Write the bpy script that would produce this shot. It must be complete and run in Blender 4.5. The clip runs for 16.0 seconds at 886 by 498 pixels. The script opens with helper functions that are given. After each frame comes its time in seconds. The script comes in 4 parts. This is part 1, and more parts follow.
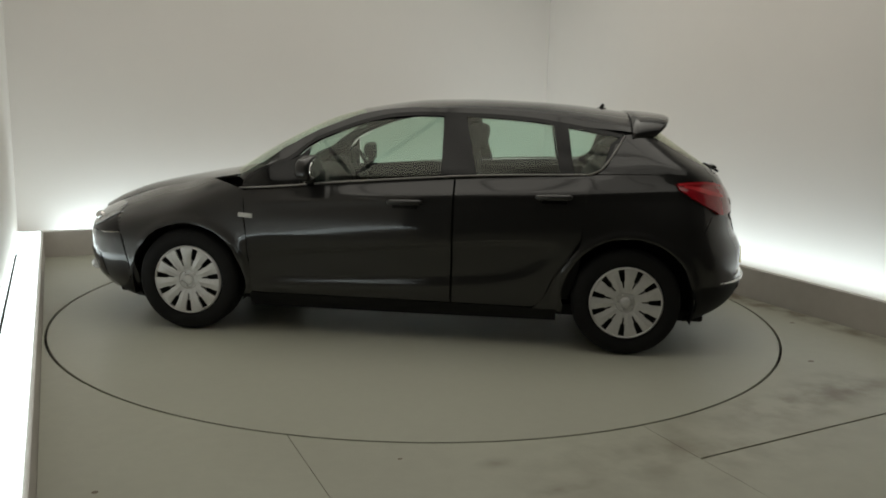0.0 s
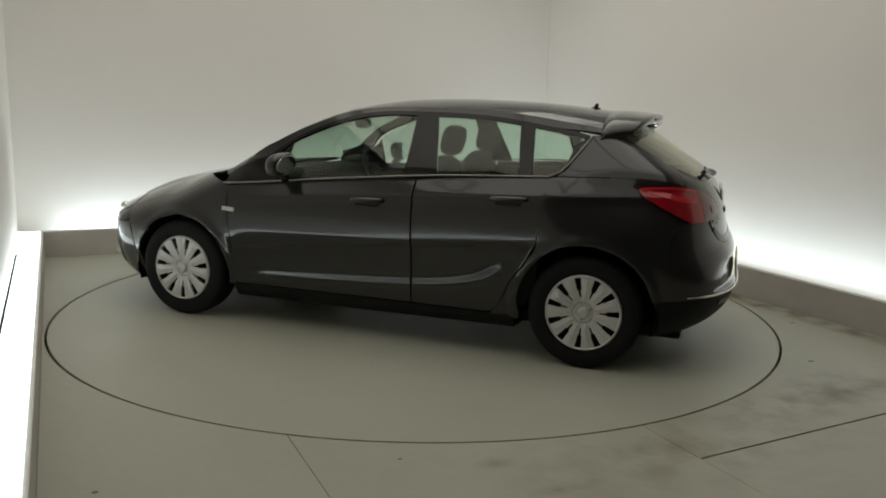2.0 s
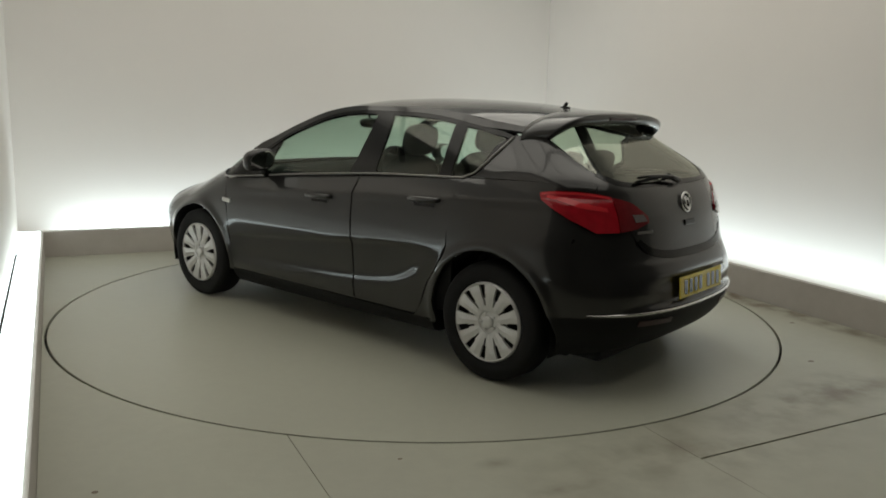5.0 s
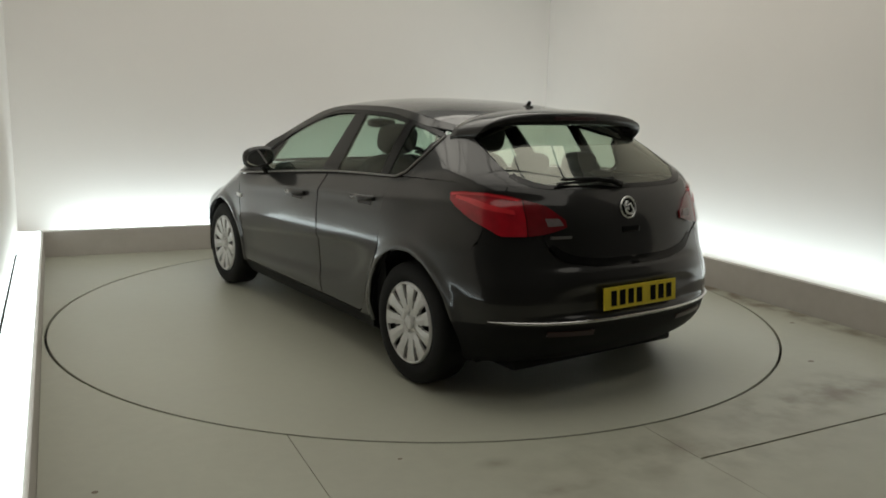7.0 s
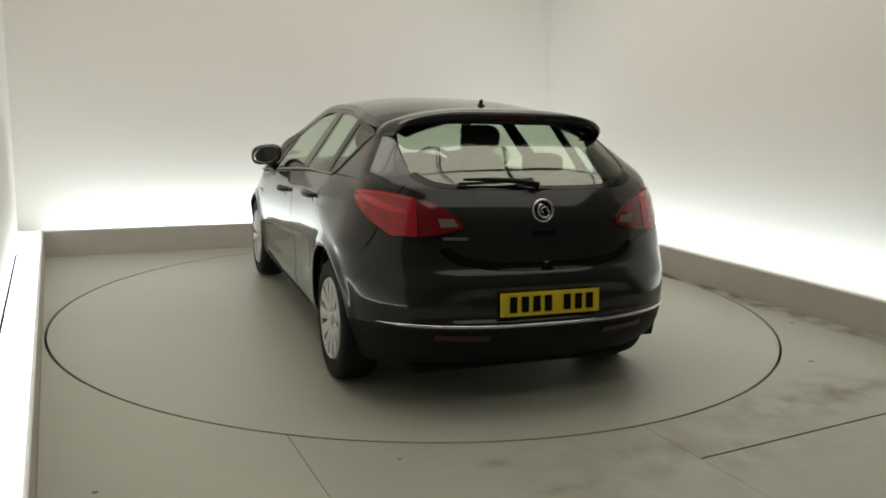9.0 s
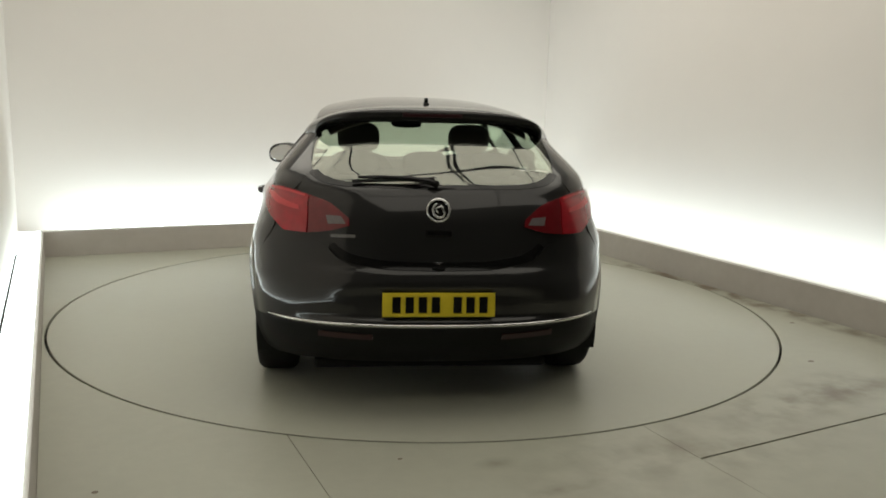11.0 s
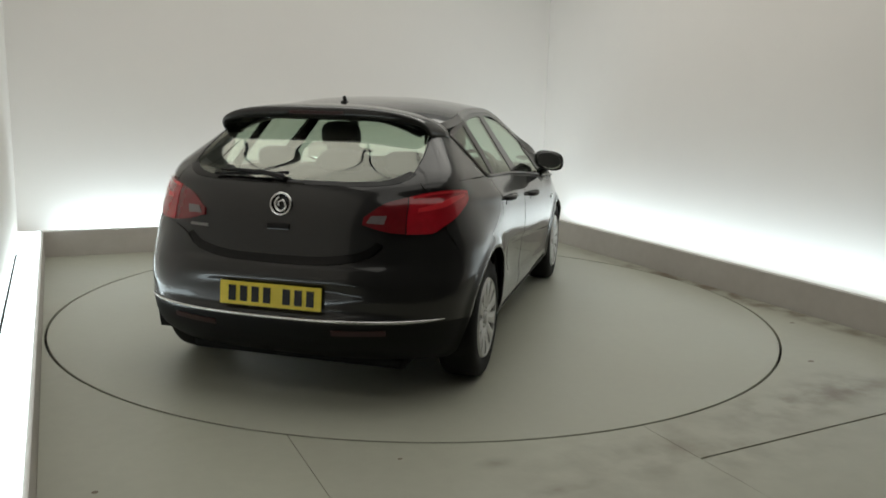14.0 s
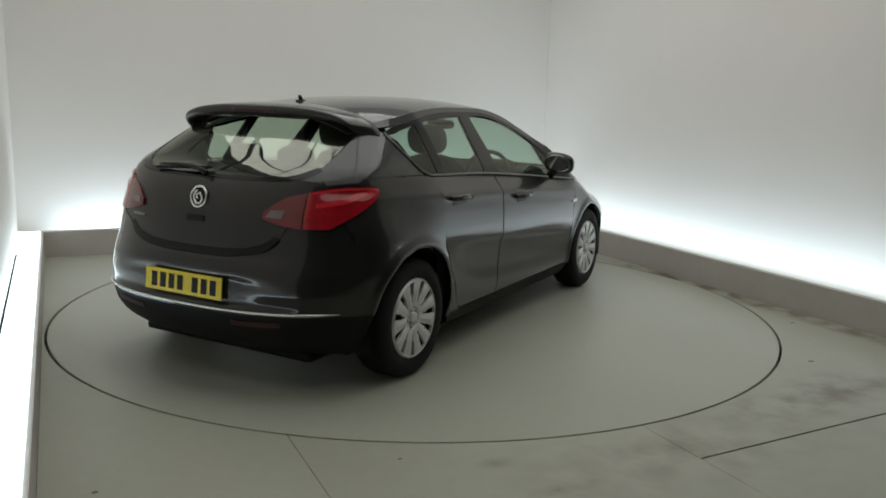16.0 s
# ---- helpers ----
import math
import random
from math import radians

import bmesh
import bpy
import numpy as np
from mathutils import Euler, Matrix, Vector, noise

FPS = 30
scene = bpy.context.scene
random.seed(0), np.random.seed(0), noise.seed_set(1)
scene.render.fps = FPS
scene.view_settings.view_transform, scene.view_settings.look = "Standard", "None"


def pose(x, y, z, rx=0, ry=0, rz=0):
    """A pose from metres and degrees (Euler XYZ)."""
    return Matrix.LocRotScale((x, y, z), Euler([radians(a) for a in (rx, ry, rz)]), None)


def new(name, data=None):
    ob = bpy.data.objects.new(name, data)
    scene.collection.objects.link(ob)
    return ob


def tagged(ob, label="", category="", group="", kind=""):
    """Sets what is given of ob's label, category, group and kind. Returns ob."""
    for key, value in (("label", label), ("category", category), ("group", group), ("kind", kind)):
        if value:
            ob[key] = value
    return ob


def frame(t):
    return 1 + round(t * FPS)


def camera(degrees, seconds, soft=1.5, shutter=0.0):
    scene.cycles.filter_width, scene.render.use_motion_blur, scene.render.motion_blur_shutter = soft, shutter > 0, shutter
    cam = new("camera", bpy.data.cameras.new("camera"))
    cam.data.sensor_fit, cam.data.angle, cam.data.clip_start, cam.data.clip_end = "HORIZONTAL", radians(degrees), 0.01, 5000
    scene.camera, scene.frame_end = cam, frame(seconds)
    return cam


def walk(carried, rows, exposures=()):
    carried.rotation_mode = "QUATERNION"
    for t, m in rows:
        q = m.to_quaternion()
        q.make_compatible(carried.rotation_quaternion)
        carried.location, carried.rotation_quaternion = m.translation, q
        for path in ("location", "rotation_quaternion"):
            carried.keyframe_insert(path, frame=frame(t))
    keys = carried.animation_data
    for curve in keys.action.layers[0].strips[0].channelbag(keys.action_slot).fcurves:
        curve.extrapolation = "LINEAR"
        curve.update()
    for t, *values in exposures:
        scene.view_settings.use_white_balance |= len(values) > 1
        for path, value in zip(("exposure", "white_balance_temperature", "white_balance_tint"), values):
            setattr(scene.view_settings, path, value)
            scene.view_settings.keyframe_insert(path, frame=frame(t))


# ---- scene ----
# A dark hatchback turns on a turntable in a white photo bay; the camera stands still.
cam = camera(57.26, 16.0, soft=1.8)
EYE = (0.0, -5.750, 1.448)
CAM_POSE = pose(*EYE) @ pose(0, 0, 0, 0, 0, -1.660) @ pose(0, 0, 0, 90 - 10.218) @ pose(0, 0, 0, 0, 0, 1.528)
walk(cam, [(0.0, CAM_POSE), (16.0, CAM_POSE)], exposures=[(0.0, -0.27, 6500, 10), (3.5, -0.15, 6500, 10), (6.5, -0.05, 6480, 10), (8.0, 0.05, 6500, 10), (9.0, 0.22, 6600, 10), (10.5, 0.32, 6650, 10), (12.0, 0.34, 6650, 10),
                                                     (13.0, 0.18, 6450, 10), (14.5, 0.0, 6200, 10), (16.0, -0.14, 6050, 10)])

BAY = pose(0, 0, 0, 0, 0, 24.0)   # the bay stands turned by 24 degrees
LEFT, RIGHT, BACK, FRONT = -2.5, 2.55, 2.68, -7.2   # kerb faces and the front wall, in the bay's own axes
WALL_L, WALL_R, WALL_B = -2.68, 2.95, 3.05
HIGH = 4.2
DARK_FROM = -3.3
KERB = 0.23
RADIUS = 2.443

# ---- light ----
world = bpy.data.worlds.new("world")
scene.world = world
world.use_nodes = True
world.node_tree.nodes["Background"].inputs[0].default_value = (0.75, 0.8, 0.9, 1)
world.node_tree.nodes["Background"].inputs[1].default_value = 0.02


def area_lamp(name, m, sx, sy, watts, colour, spread=180):
    data = bpy.data.lights.new(name, "AREA")
    data.shape, data.size, data.size_y = "RECTANGLE", sx, sy
    data.energy, data.color, data.spread = watts, colour, radians(spread)
    ob = new(name, data)
    ob.matrix_world = m
    return ob


COOL, WARM = (0.80, 0.95, 1.0), (1.0, 0.955, 0.845)
area_lamp("trough_light_back", BAY @ pose(-0.05, 2.86, 0.10, 180 - 12, 0, 0), 4.6, 0.16, 27, COOL)
area_lamp("trough_light_right", BAY @ pose(2.75, 0.1, 0.10, 180, -12, 0), 0.16, 4.9, 29, COOL)
for a in (-1.18, 1.18):
    area_lamp("ceiling_light", BAY @ pose(a, 0.87, HIGH - 0.42), 2.33, 2.28, 28, WARM)
    area_lamp("ceiling_light", BAY @ pose(a, -1.43, HIGH - 0.42), 2.33, 2.28, 22, WARM)
    area_lamp("ceiling_light", BAY @ pose(a, -3.68, HIGH - 0.42), 2.33, 2.18, 11, WARM)


# ---- materials ----
def material(name, colour, rough=0.5, metal=0.0, grain=0.0, grain_size=8.0, stain=0.0, stain_size=0.8,
             bump=0.0, bump_size=60.0, dark=None, coat=0.0, random_tone=0.0, spec=0.5):
    m = bpy.data.materials.new(name)
    m.use_nodes = True
    nt = m.node_tree
    b = nt.nodes["Principled BSDF"]
    b.inputs["Roughness"].default_value, b.inputs["Metallic"].default_value = rough, metal
    b.inputs["Coat Weight"].default_value, b.inputs["Coat Roughness"].default_value = coat, 0.10
    b.inputs["Specular IOR Level"].default_value = spec
    b.inputs["Base Color"].default_value = (*colour, 1)
    co = nt.nodes.new("ShaderNodeTexCoord")
    last = None
    for amount, scale, detail in ((grain, grain_size, 6), (stain, stain_size, 4)):
        if amount <= 0:
            continue
        n = nt.nodes.new("ShaderNodeTexNoise")
        n.inputs["Scale"].default_value, n.inputs["Detail"].default_value = scale, detail
        nt.links.new(co.outputs["Object"], n.inputs["Vector"])
        ramp = nt.nodes.new("ShaderNodeMapRange")
        ramp.inputs["From Min"].default_value, ramp.inputs["From Max"].default_value = 0.35, 0.7
        nt.links.new(n.outputs["Fac"], ramp.inputs["Value"])
        mul = nt.nodes.new("ShaderNodeMath")
        mul.operation = "MULTIPLY"
        mul.inputs[1].default_value = amount
        nt.links.new(ramp.outputs["Result"], mul.inputs[0])
        mix = nt.nodes.new("ShaderNodeMix")
        mix.data_type = "RGBA"
        d = dark or tuple(c * 0.45 for c in colour)
        mix.inputs["A"].default_value, mix.inputs["B"].default_value = (*colour, 1), (*d, 1)
        if last:
            nt.links.new(last, mix.inputs["A"])
        nt.links.new(mul.outputs[0], mix.inputs["Factor"])
        last = mix.outputs["Result"]
    if last:
        nt.links.new(last, b.inputs["Base Color"])
    if bump > 0:
        n = nt.nodes.new("ShaderNodeTexNoise")
        n.inputs["Scale"].default_value, n.inputs["Detail"].default_value = bump_size, 5
        nt.links.new(co.outputs["Object"], n.inputs["Vector"])
        bp = nt.nodes.new("ShaderNodeBump")
        bp.inputs["Strength"].default_value, bp.inputs["Distance"].default_value = bump, 0.004
        nt.links.new(n.outputs["Fac"], bp.inputs["Height"])
        nt.links.new(bp.outputs["Normal"], b.inputs["Normal"])
    return m


def glow_material(name, colour, strength):
    m = material(name, colour)
    b = m.node_tree.nodes["Principled BSDF"]
    b.inputs["Emission Color"].default_value, b.inputs["Emission Strength"].default_value = (*colour, 1), strength
    return m


def glass_material(name, tint, facing=0.07, rough=0.0):
    """Thin sheet glass: clear with a Fresnel gloss."""
    m = bpy.data.materials.new(name)
    m.use_nodes = True
    nt = m.node_tree
    for n in list(nt.nodes):
        if n.type != "OUTPUT_MATERIAL":
            nt.nodes.remove(n)
    out = nt.nodes["Material Output"]
    clear, gloss = nt.nodes.new("ShaderNodeBsdfTransparent"), nt.nodes.new("ShaderNodeBsdfGlossy")
    clear.inputs["Color"].default_value = (*tint, 1)
    gloss.inputs["Roughness"].default_value = rough
    gloss.inputs["Color"].default_value = (0.96, 0.98, 0.87, 1)
    lw, mix = nt.nodes.new("ShaderNodeLayerWeight"), nt.nodes.new("ShaderNodeMixShader")
    lw.inputs["Blend"].default_value = 0.5
    power, scale = nt.nodes.new("ShaderNodeMath"), nt.nodes.new("ShaderNodeMath")
    power.operation, scale.operation = "POWER", "MULTIPLY_ADD"
    power.inputs[1].default_value = 5.0
    scale.inputs[1].default_value, scale.inputs[2].default_value = 1 - facing, facing
    nt.links.new(lw.outputs["Facing"], power.inputs[0])
    nt.links.new(power.outputs[0], scale.inputs[0])
    nt.links.new(scale.outputs[0], mix.inputs[0])
    nt.links.new(clear.outputs[0], mix.inputs[1])
    nt.links.new(gloss.outputs[0], mix.inputs[2])
    nt.links.new(mix.outputs[0], out.inputs["Surface"])
    return m


WALL = material("white wall paint", (0.80, 0.765, 0.725), 0.75, grain=0.05, grain_size=5, stain=0.08, stain_size=0.5,
                bump=0.08, bump_size=90, dark=(0.66, 0.65, 0.64))
FLOOR = material("grey floor paint", (0.425, 0.432, 0.352), 0.42, grain=0.14, grain_size=14, stain=0.30, stain_size=0.9,
                 bump=0.10, bump_size=45, dark=(0.30, 0.285, 0.24))


def stained(m, marks, colour):
    """Brown marks of their own shape at given places (x, y, radius, strength)."""
    nt = m.node_tree
    b = nt.nodes["Principled BSDF"]
    co, last = nt.nodes.new("ShaderNodeTexCoord"), b.inputs["Base Color"].links[0].from_socket
    n = nt.nodes.new("ShaderNodeTexNoise")
    n.inputs["Scale"].default_value, n.inputs["Detail"].default_value = 5.0, 6
    nt.links.new(co.outputs["Object"], n.inputs["Vector"])
    for x, y, sx, sy, k in marks:
        mp = nt.nodes.new("ShaderNodeMapping")
        mp.vector_type = "TEXTURE"
        mp.inputs["Location"].default_value, mp.inputs["Scale"].default_value = (x, y, 0), (sx, sy, 1)
        g = nt.nodes.new("ShaderNodeTexGradient")
        g.gradient_type = "SPHERICAL"
        mul, mix = nt.nodes.new("ShaderNodeMath"), nt.nodes.new("ShaderNodeMix")
        mul.operation, mix.data_type = "MULTIPLY", "RGBA"
        up = nt.nodes.new("ShaderNodeMapRange")
        up.inputs["From Min"].default_value, up.inputs["From Max"].default_value, up.inputs["To Max"].default_value = 0.40, 0.68, k
        nt.links.new(co.outputs["Object"], mp.inputs["Vector"])
        nt.links.new(mp.outputs[0], g.inputs["Vector"])
        nt.links.new(n.outputs["Fac"], up.inputs["Value"])
        nt.links.new(g.outputs["Fac"], mul.inputs[0])
        mul.inputs[1].default_value = k
        if k < 4:                      # small dark specks keep a plain edge
            nt.links.new(up.outputs["Result"], mul.inputs[1])
        nt.links.new(mul.outputs[0], mix.inputs["Factor"])
        nt.links.new(last, mix.inputs["A"])
        mix.inputs["B"].default_value = (*colour, 1)
        last = mix.outputs["Result"]
    nt.links.new(last, b.inputs["Base Color"])


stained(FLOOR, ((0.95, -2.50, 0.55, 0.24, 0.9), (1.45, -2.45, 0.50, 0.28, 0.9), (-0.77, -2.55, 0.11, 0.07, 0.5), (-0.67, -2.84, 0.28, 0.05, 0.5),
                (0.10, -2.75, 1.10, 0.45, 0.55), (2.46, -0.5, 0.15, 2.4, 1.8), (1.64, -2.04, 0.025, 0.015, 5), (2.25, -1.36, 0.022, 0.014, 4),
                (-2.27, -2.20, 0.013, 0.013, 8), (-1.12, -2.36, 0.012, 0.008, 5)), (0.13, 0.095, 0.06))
DISC = material("grey turntable paint", (0.425, 0.432, 0.355), 0.40, grain=0.12, grain_size=18, stain=0.22, stain_size=1.1,
                bump=0.08, bump_size=50, dark=(0.33, 0.32, 0.275))
KERB_MAT = material("scuffed kerb paint", (0.50, 0.47, 0.43), 0.6, grain=0.18, grain_size=11, stain=0.22, stain_size=2.0,
                    bump=0.10, bump_size=50, dark=(0.34, 0.31, 0.27))
PANEL = glow_material("glowing light panel", (0.85, 0.97, 0.98), 3.0)
GAP = material("dark joint", (0.02, 0.019, 0.016), 0.9, grain=0.3, grain_size=30)
# for the added walls out of view; its tone sets the car's reflections
UNSEEN_WALL = material("grey unseen wall", (0.13, 0.13, 0.125), 0.8, grain=0.2, grain_size=3, bump=0.08)
BEAM = material("dark steel", (0.05, 0.05, 0.05), 0.6, grain=0.3, grain_size=12)
CEIL = material("grey ceiling", (0.30, 0.30, 0.29), 0.85, grain=0.15, grain_size=3)


# ---- mesh helpers ----
def mesh_of(name, bm, mat, smooth=False):
    bmesh.ops.recalc_face_normals(bm, faces=bm.faces)
    me = bpy.data.meshes.new(name)
    bm.to_mesh(me)
    bm.free()
    if mat:
        me.materials.append(mat)
    if smooth:
        me.shade_smooth()
    return me


def part(name, bm, mat, parent=None, label="", smooth=False, m=None):
    """ONE mesh object, under a thing or a part where one is given."""
    ob = new(name, mesh_of(name, bm, mat, smooth))
    if parent is not None:
        ob.parent = parent
    if m is not None:
        ob.matrix_basis = m
    return tagged(ob, label)


def add_box(bm, x0, x1, y0, y1, z0, z1, bevel=0.0, m=None):
    made = bmesh.ops.create_cube(bm, size=1.0)["verts"]
    for v in made:
        v.co = Vector((x0 + (v.co.x + 0.5) * (x1 - x0), y0 + (v.co.y + 0.5) * (y1 - y0), z0 + (v.co.z + 0.5) * (z1 - z0)))
    if bevel > 0:
        edges = list({e for v in made for e in v.link_edges})
        got = bmesh.ops.bevel(bm, geom=edges, offset=bevel, segments=2, affect="EDGES", profile=0.6)
        made = list({v for f in got["faces"] for v in f.verts} | {v for v in made if v.is_valid})
    if m is not None:
        for v in made:
            v.co = m @ v.co
    return bm


def box(x0, x1, y0, y1, z0, z1, bevel=0.0):
    return add_box(bmesh.new(), x0, x1, y0, y1, z0, z1, bevel)


def plate(outline, z0, z1):
    """A flat plate with the given outline (concave ones too)."""
    bm = bmesh.new()
    vs = [bm.verts.new((x, y, z1)) for x, y in outline]
    f = bm.faces.new(vs)
    got = bmesh.ops.extrude_face_region(bm, geom=[f])
    for v in got["geom"]:
        if isinstance(v, bmesh.types.BMVert):
            v.co.z = z0
    bmesh.ops.triangulate(bm, faces=[f for f in bm.faces if len(f.verts) > 4])
    return bm


def tube(bm, pts, r, seg=8, closed=False, cap=True):
    """A round bar along points."""
    pts = [Vector(p) for p in pts]
    rings, n = [], len(pts)
    for i, p in enumerate(pts):
        a = pts[(i - 1) % n] if (closed or i > 0) else p
        b = pts[(i + 1) % n] if (closed or i < n - 1) else p
        d = (b - a).normalized()
        up = Vector((0, 0, 1)) if abs(d.z) < 0.9 else Vector((1, 0, 0))
        s = d.cross(up).normalized()
        t = s.cross(d)
        rr = r(i / max(1, n - 1)) if callable(r) else r
        rings.append([bm.verts.new(p + rr * (math.cos(2 * math.pi * k / seg) * s + math.sin(2 * math.pi * k / seg) * t)) for k in range(seg)])
    for i in range(n if closed else n - 1):
        a, b = rings[i], rings[(i + 1) % n]
        for k in range(seg):
            bm.faces.new((a[k], a[(k + 1) % seg], b[(k + 1) % seg], b[k]))
    if cap and not closed:
        bm.faces.new(rings[0][::-1])
        bm.faces.new(rings[-1])
    return bm


def lathe(bm, profile, seg=48, axis="y", closed=False):
    """Turns (r, h) points round an axis."""
    rings = []
    for r, h in profile:
        ring = []
        for k in range(seg):
            a = 2 * math.pi * k / seg
            c, s = r * math.cos(a), r * math.sin(a)
            ring.append(bm.verts.new((c, h, s) if axis == "y" else (c, s, h)))
        rings.append(ring)
    pairs = list(zip(rings, rings[1:])) + ([(rings[-1], rings[0])] if closed else [])
    for a, b in pairs:
        for k in range(seg):
            bm.faces.new((a[k], a[(k + 1) % seg], b[(k + 1) % seg], b[k]))
    return bm


def structure(name, bm, mat, label, m=BAY):
    ob = part(name, bm, mat, None, label, m=m)
    return tagged(ob, category=name.split("_")[0], kind="structure")


# ---- the bay ----
def arc(a0, a1, n, r):
    return [(r * math.cos(a0 + (a1 - a0) * i / n), r * math.sin(a0 + (a1 - a0) * i / n)) for i in range(n + 1)]


def build_bay():
    structure("ground", box(-9, 9, -12, 9, -0.30, -0.04), GAP, "dark bare slab under the painted floor")
    hole, j, g = RADIUS + 0.011, (-1.485, 0.055), 0.0009
    low = [-math.acos(a / hole) for a in j]           # where the joints meet the round opening
    floor = structure("floor", box(LEFT, RIGHT, -2.86, BACK, -0.06, -0.035), GAP, "dark bed under the worn grey floor plates")
    seam = 0.008                                      # open seam along the kerbs
    x0, x1, y1 = LEFT + 0.036, RIGHT - seam, BACK - seam
    big = [(j[0] - 0.0006, FRONT), (x0, FRONT), (x0, y1), (x1, y1), (x1, -2.722), (j[1] + g, -2.829)]
    big += arc(low[1] + 0.0006, 2 * math.pi + low[0] - 0.0009, 160, hole)
    mid = [(j[1] - g, FRONT), (j[0] + 0.0006, FRONT)] + arc(low[0] + 0.0009, low[1] - 0.0006, 40, hole)
    part("floor_plate", plate(big[::-1], -0.03, 0.0), FLOOR, floor, "worn grey painted floor plate")
    part("floor_plate", plate(mid, -0.03, 0.0), FLOOR, floor, "worn grey painted floor plate")
    part("floor_plate", plate([(j[1] + g, FRONT), (x1, FRONT), (x1, -2.734), (j[1] + g, -2.841)], -0.03, 0.0), FLOOR, floor, "worn grey painted floor plate")
    structure("kerb_back", box(LEFT - 0.02, RIGHT + 0.05, BACK, BACK + 0.05, -0.03, KERB, 0.006), KERB_MAT, "low scuffed beige kerb along the back wall")
    structure("kerb_right", box(RIGHT, RIGHT + 0.05, DARK_FROM, BACK - 0.003, -0.03, KERB, 0.006), KERB_MAT, "low scuffed beige kerb along the side wall")
    structure("kerb_left", box(LEFT, LEFT + 0.034, DARK_FROM, BACK - 0.003, -0.03, 0.222, 0.002), KERB_MAT, "low scuffed beige kerb beside the light trough")
    structure("trough_back", box(WALL_L, WALL_R, BACK + 0.053, WALL_B, -0.03, 0.02), WALL, "white floor of the light trough behind the kerb")
    structure("trough_right", box(RIGHT + 0.053, WALL_R, DARK_FROM, BACK + 0.05, -0.03, 0.02), WALL, "white floor of the light trough behind the kerb")
    structure("trough_left", box(WALL_L, LEFT - 0.003, DARK_FROM, BACK + 0.05, -0.03, 0.18), WALL, "white bed of the light trough beside the kerb")
    structure("wall_back", box(WALL_L - 0.1, WALL_R + 0.1, WALL_B, WALL_B + 0.1, -0.03, HIGH), WALL, "plain white painted wall lit from below")
    structure("wall_right", box(WALL_R, WALL_R + 0.1, DARK_FROM, WALL_B - 0.002, -0.03, HIGH), WALL, "plain white painted wall lit from below")
    structure("wall_left", box(WALL_L - 0.1, WALL_L, DARK_FROM, WALL_B - 0.002, -0.03, HIGH), WALL, "plain white painted wall lit from below")
    # unseen side walls, added to keep the car's reflections dark
    structure("wall_side_right", box(WALL_R, WALL_R + 0.1, FRONT - 0.1, DARK_FROM - 0.002, -0.03, HIGH), UNSEEN_WALL, "grey wall added out of view to keep reflections dark")
    structure("wall_side_left", box(WALL_L - 0.1, WALL_L, FRONT - 0.1, DARK_FROM - 0.002, -0.03, HIGH), UNSEEN_WALL, "grey wall added out of view to keep reflections dark")
    for b0, b1 in ((DARK_FROM + 0.02, 2.70),):
        panel = part("light_panel", box(LEFT - 0.133, LEFT + 0.014, b0, min(b1, BACK - 0.01), 0.224, 0.234, 0.002), PANEL, None, m=BAY)
        tagged(panel, "long glowing white light panel beside the kerb", "light panel")
    structure("slot_left", box(LEFT - 0.150, LEFT - 0.134, DARK_FROM + 0.02, 1.62, 0.180, 0.228), GAP, "dark slot between two light panels")
    panel = part("light_panel", box(WALL_L + 0.004, LEFT - 0.151, DARK_FROM + 0.02, 1.62, 0.20, 0.232, 0.002), PANEL, None, m=BAY)
    tagged(panel, "narrow glowing white light panel along the wall", "light panel")
    panel = part("light_panel", box(WALL_L + 0.004, LEFT - 0.134, 1.63, 2.70, 0.20, 0.232, 0.002), PANEL, None, m=BAY)
    tagged(panel, "narrow glowing white light panel along the wall", "light panel")
    # unseen wall behind the camera, added to shape bounce and reflections
    structure("wall_front", box(WALL_L, WALL_R, FRONT - 0.1, FRONT, -0.03, HIGH), UNSEEN_WALL, "grey wall added out of view to close the bay")
    structure("ceiling", box(WALL_L - 0.1, WALL_R + 0.1, FRONT - 0.1, WALL_B + 0.1, HIGH, HIGH + 0.1), CEIL, "plain grey ceiling")

    for b in (-3.2, -2.2, -1.1, 0.2, 1.4, 2.5):
        beam = part("roof_beam", box(WALL_L + 0.002, WALL_R - 0.002, b - 0.016, b + 0.016, HIGH - 0.50, HIGH - 0.457, 0.004), BEAM, None, m=BAY)
        tagged(beam, "thin dark steel beam under the ceiling lights", "beam", "beams under the ceiling")
    for a in (-2.1, -1.0, 0.05, 1.0, 2.1):
        beam = part("roof_beam", box(a - 0.013, a + 0.013, DARK_FROM, WALL_B - 0.002, HIGH - 0.455, HIGH - 0.43, 0.004), BEAM, None, m=BAY)
        tagged(beam, "slender dark steel bar crossing the roof beams", "beam", "bars across the beams")


build_bay()
turntable = part("turntable", lathe(bmesh.new(), [(0.0001, -0.03), (RADIUS - 0.006, -0.03), (RADIUS - 0.004, -0.002), (RADIUS - 0.006, 0.0), (0.0001, 0.0)], 160, "z"), DISC)
tagged(turntable, "round grey painted turntable disc let into the floor", "turntable")


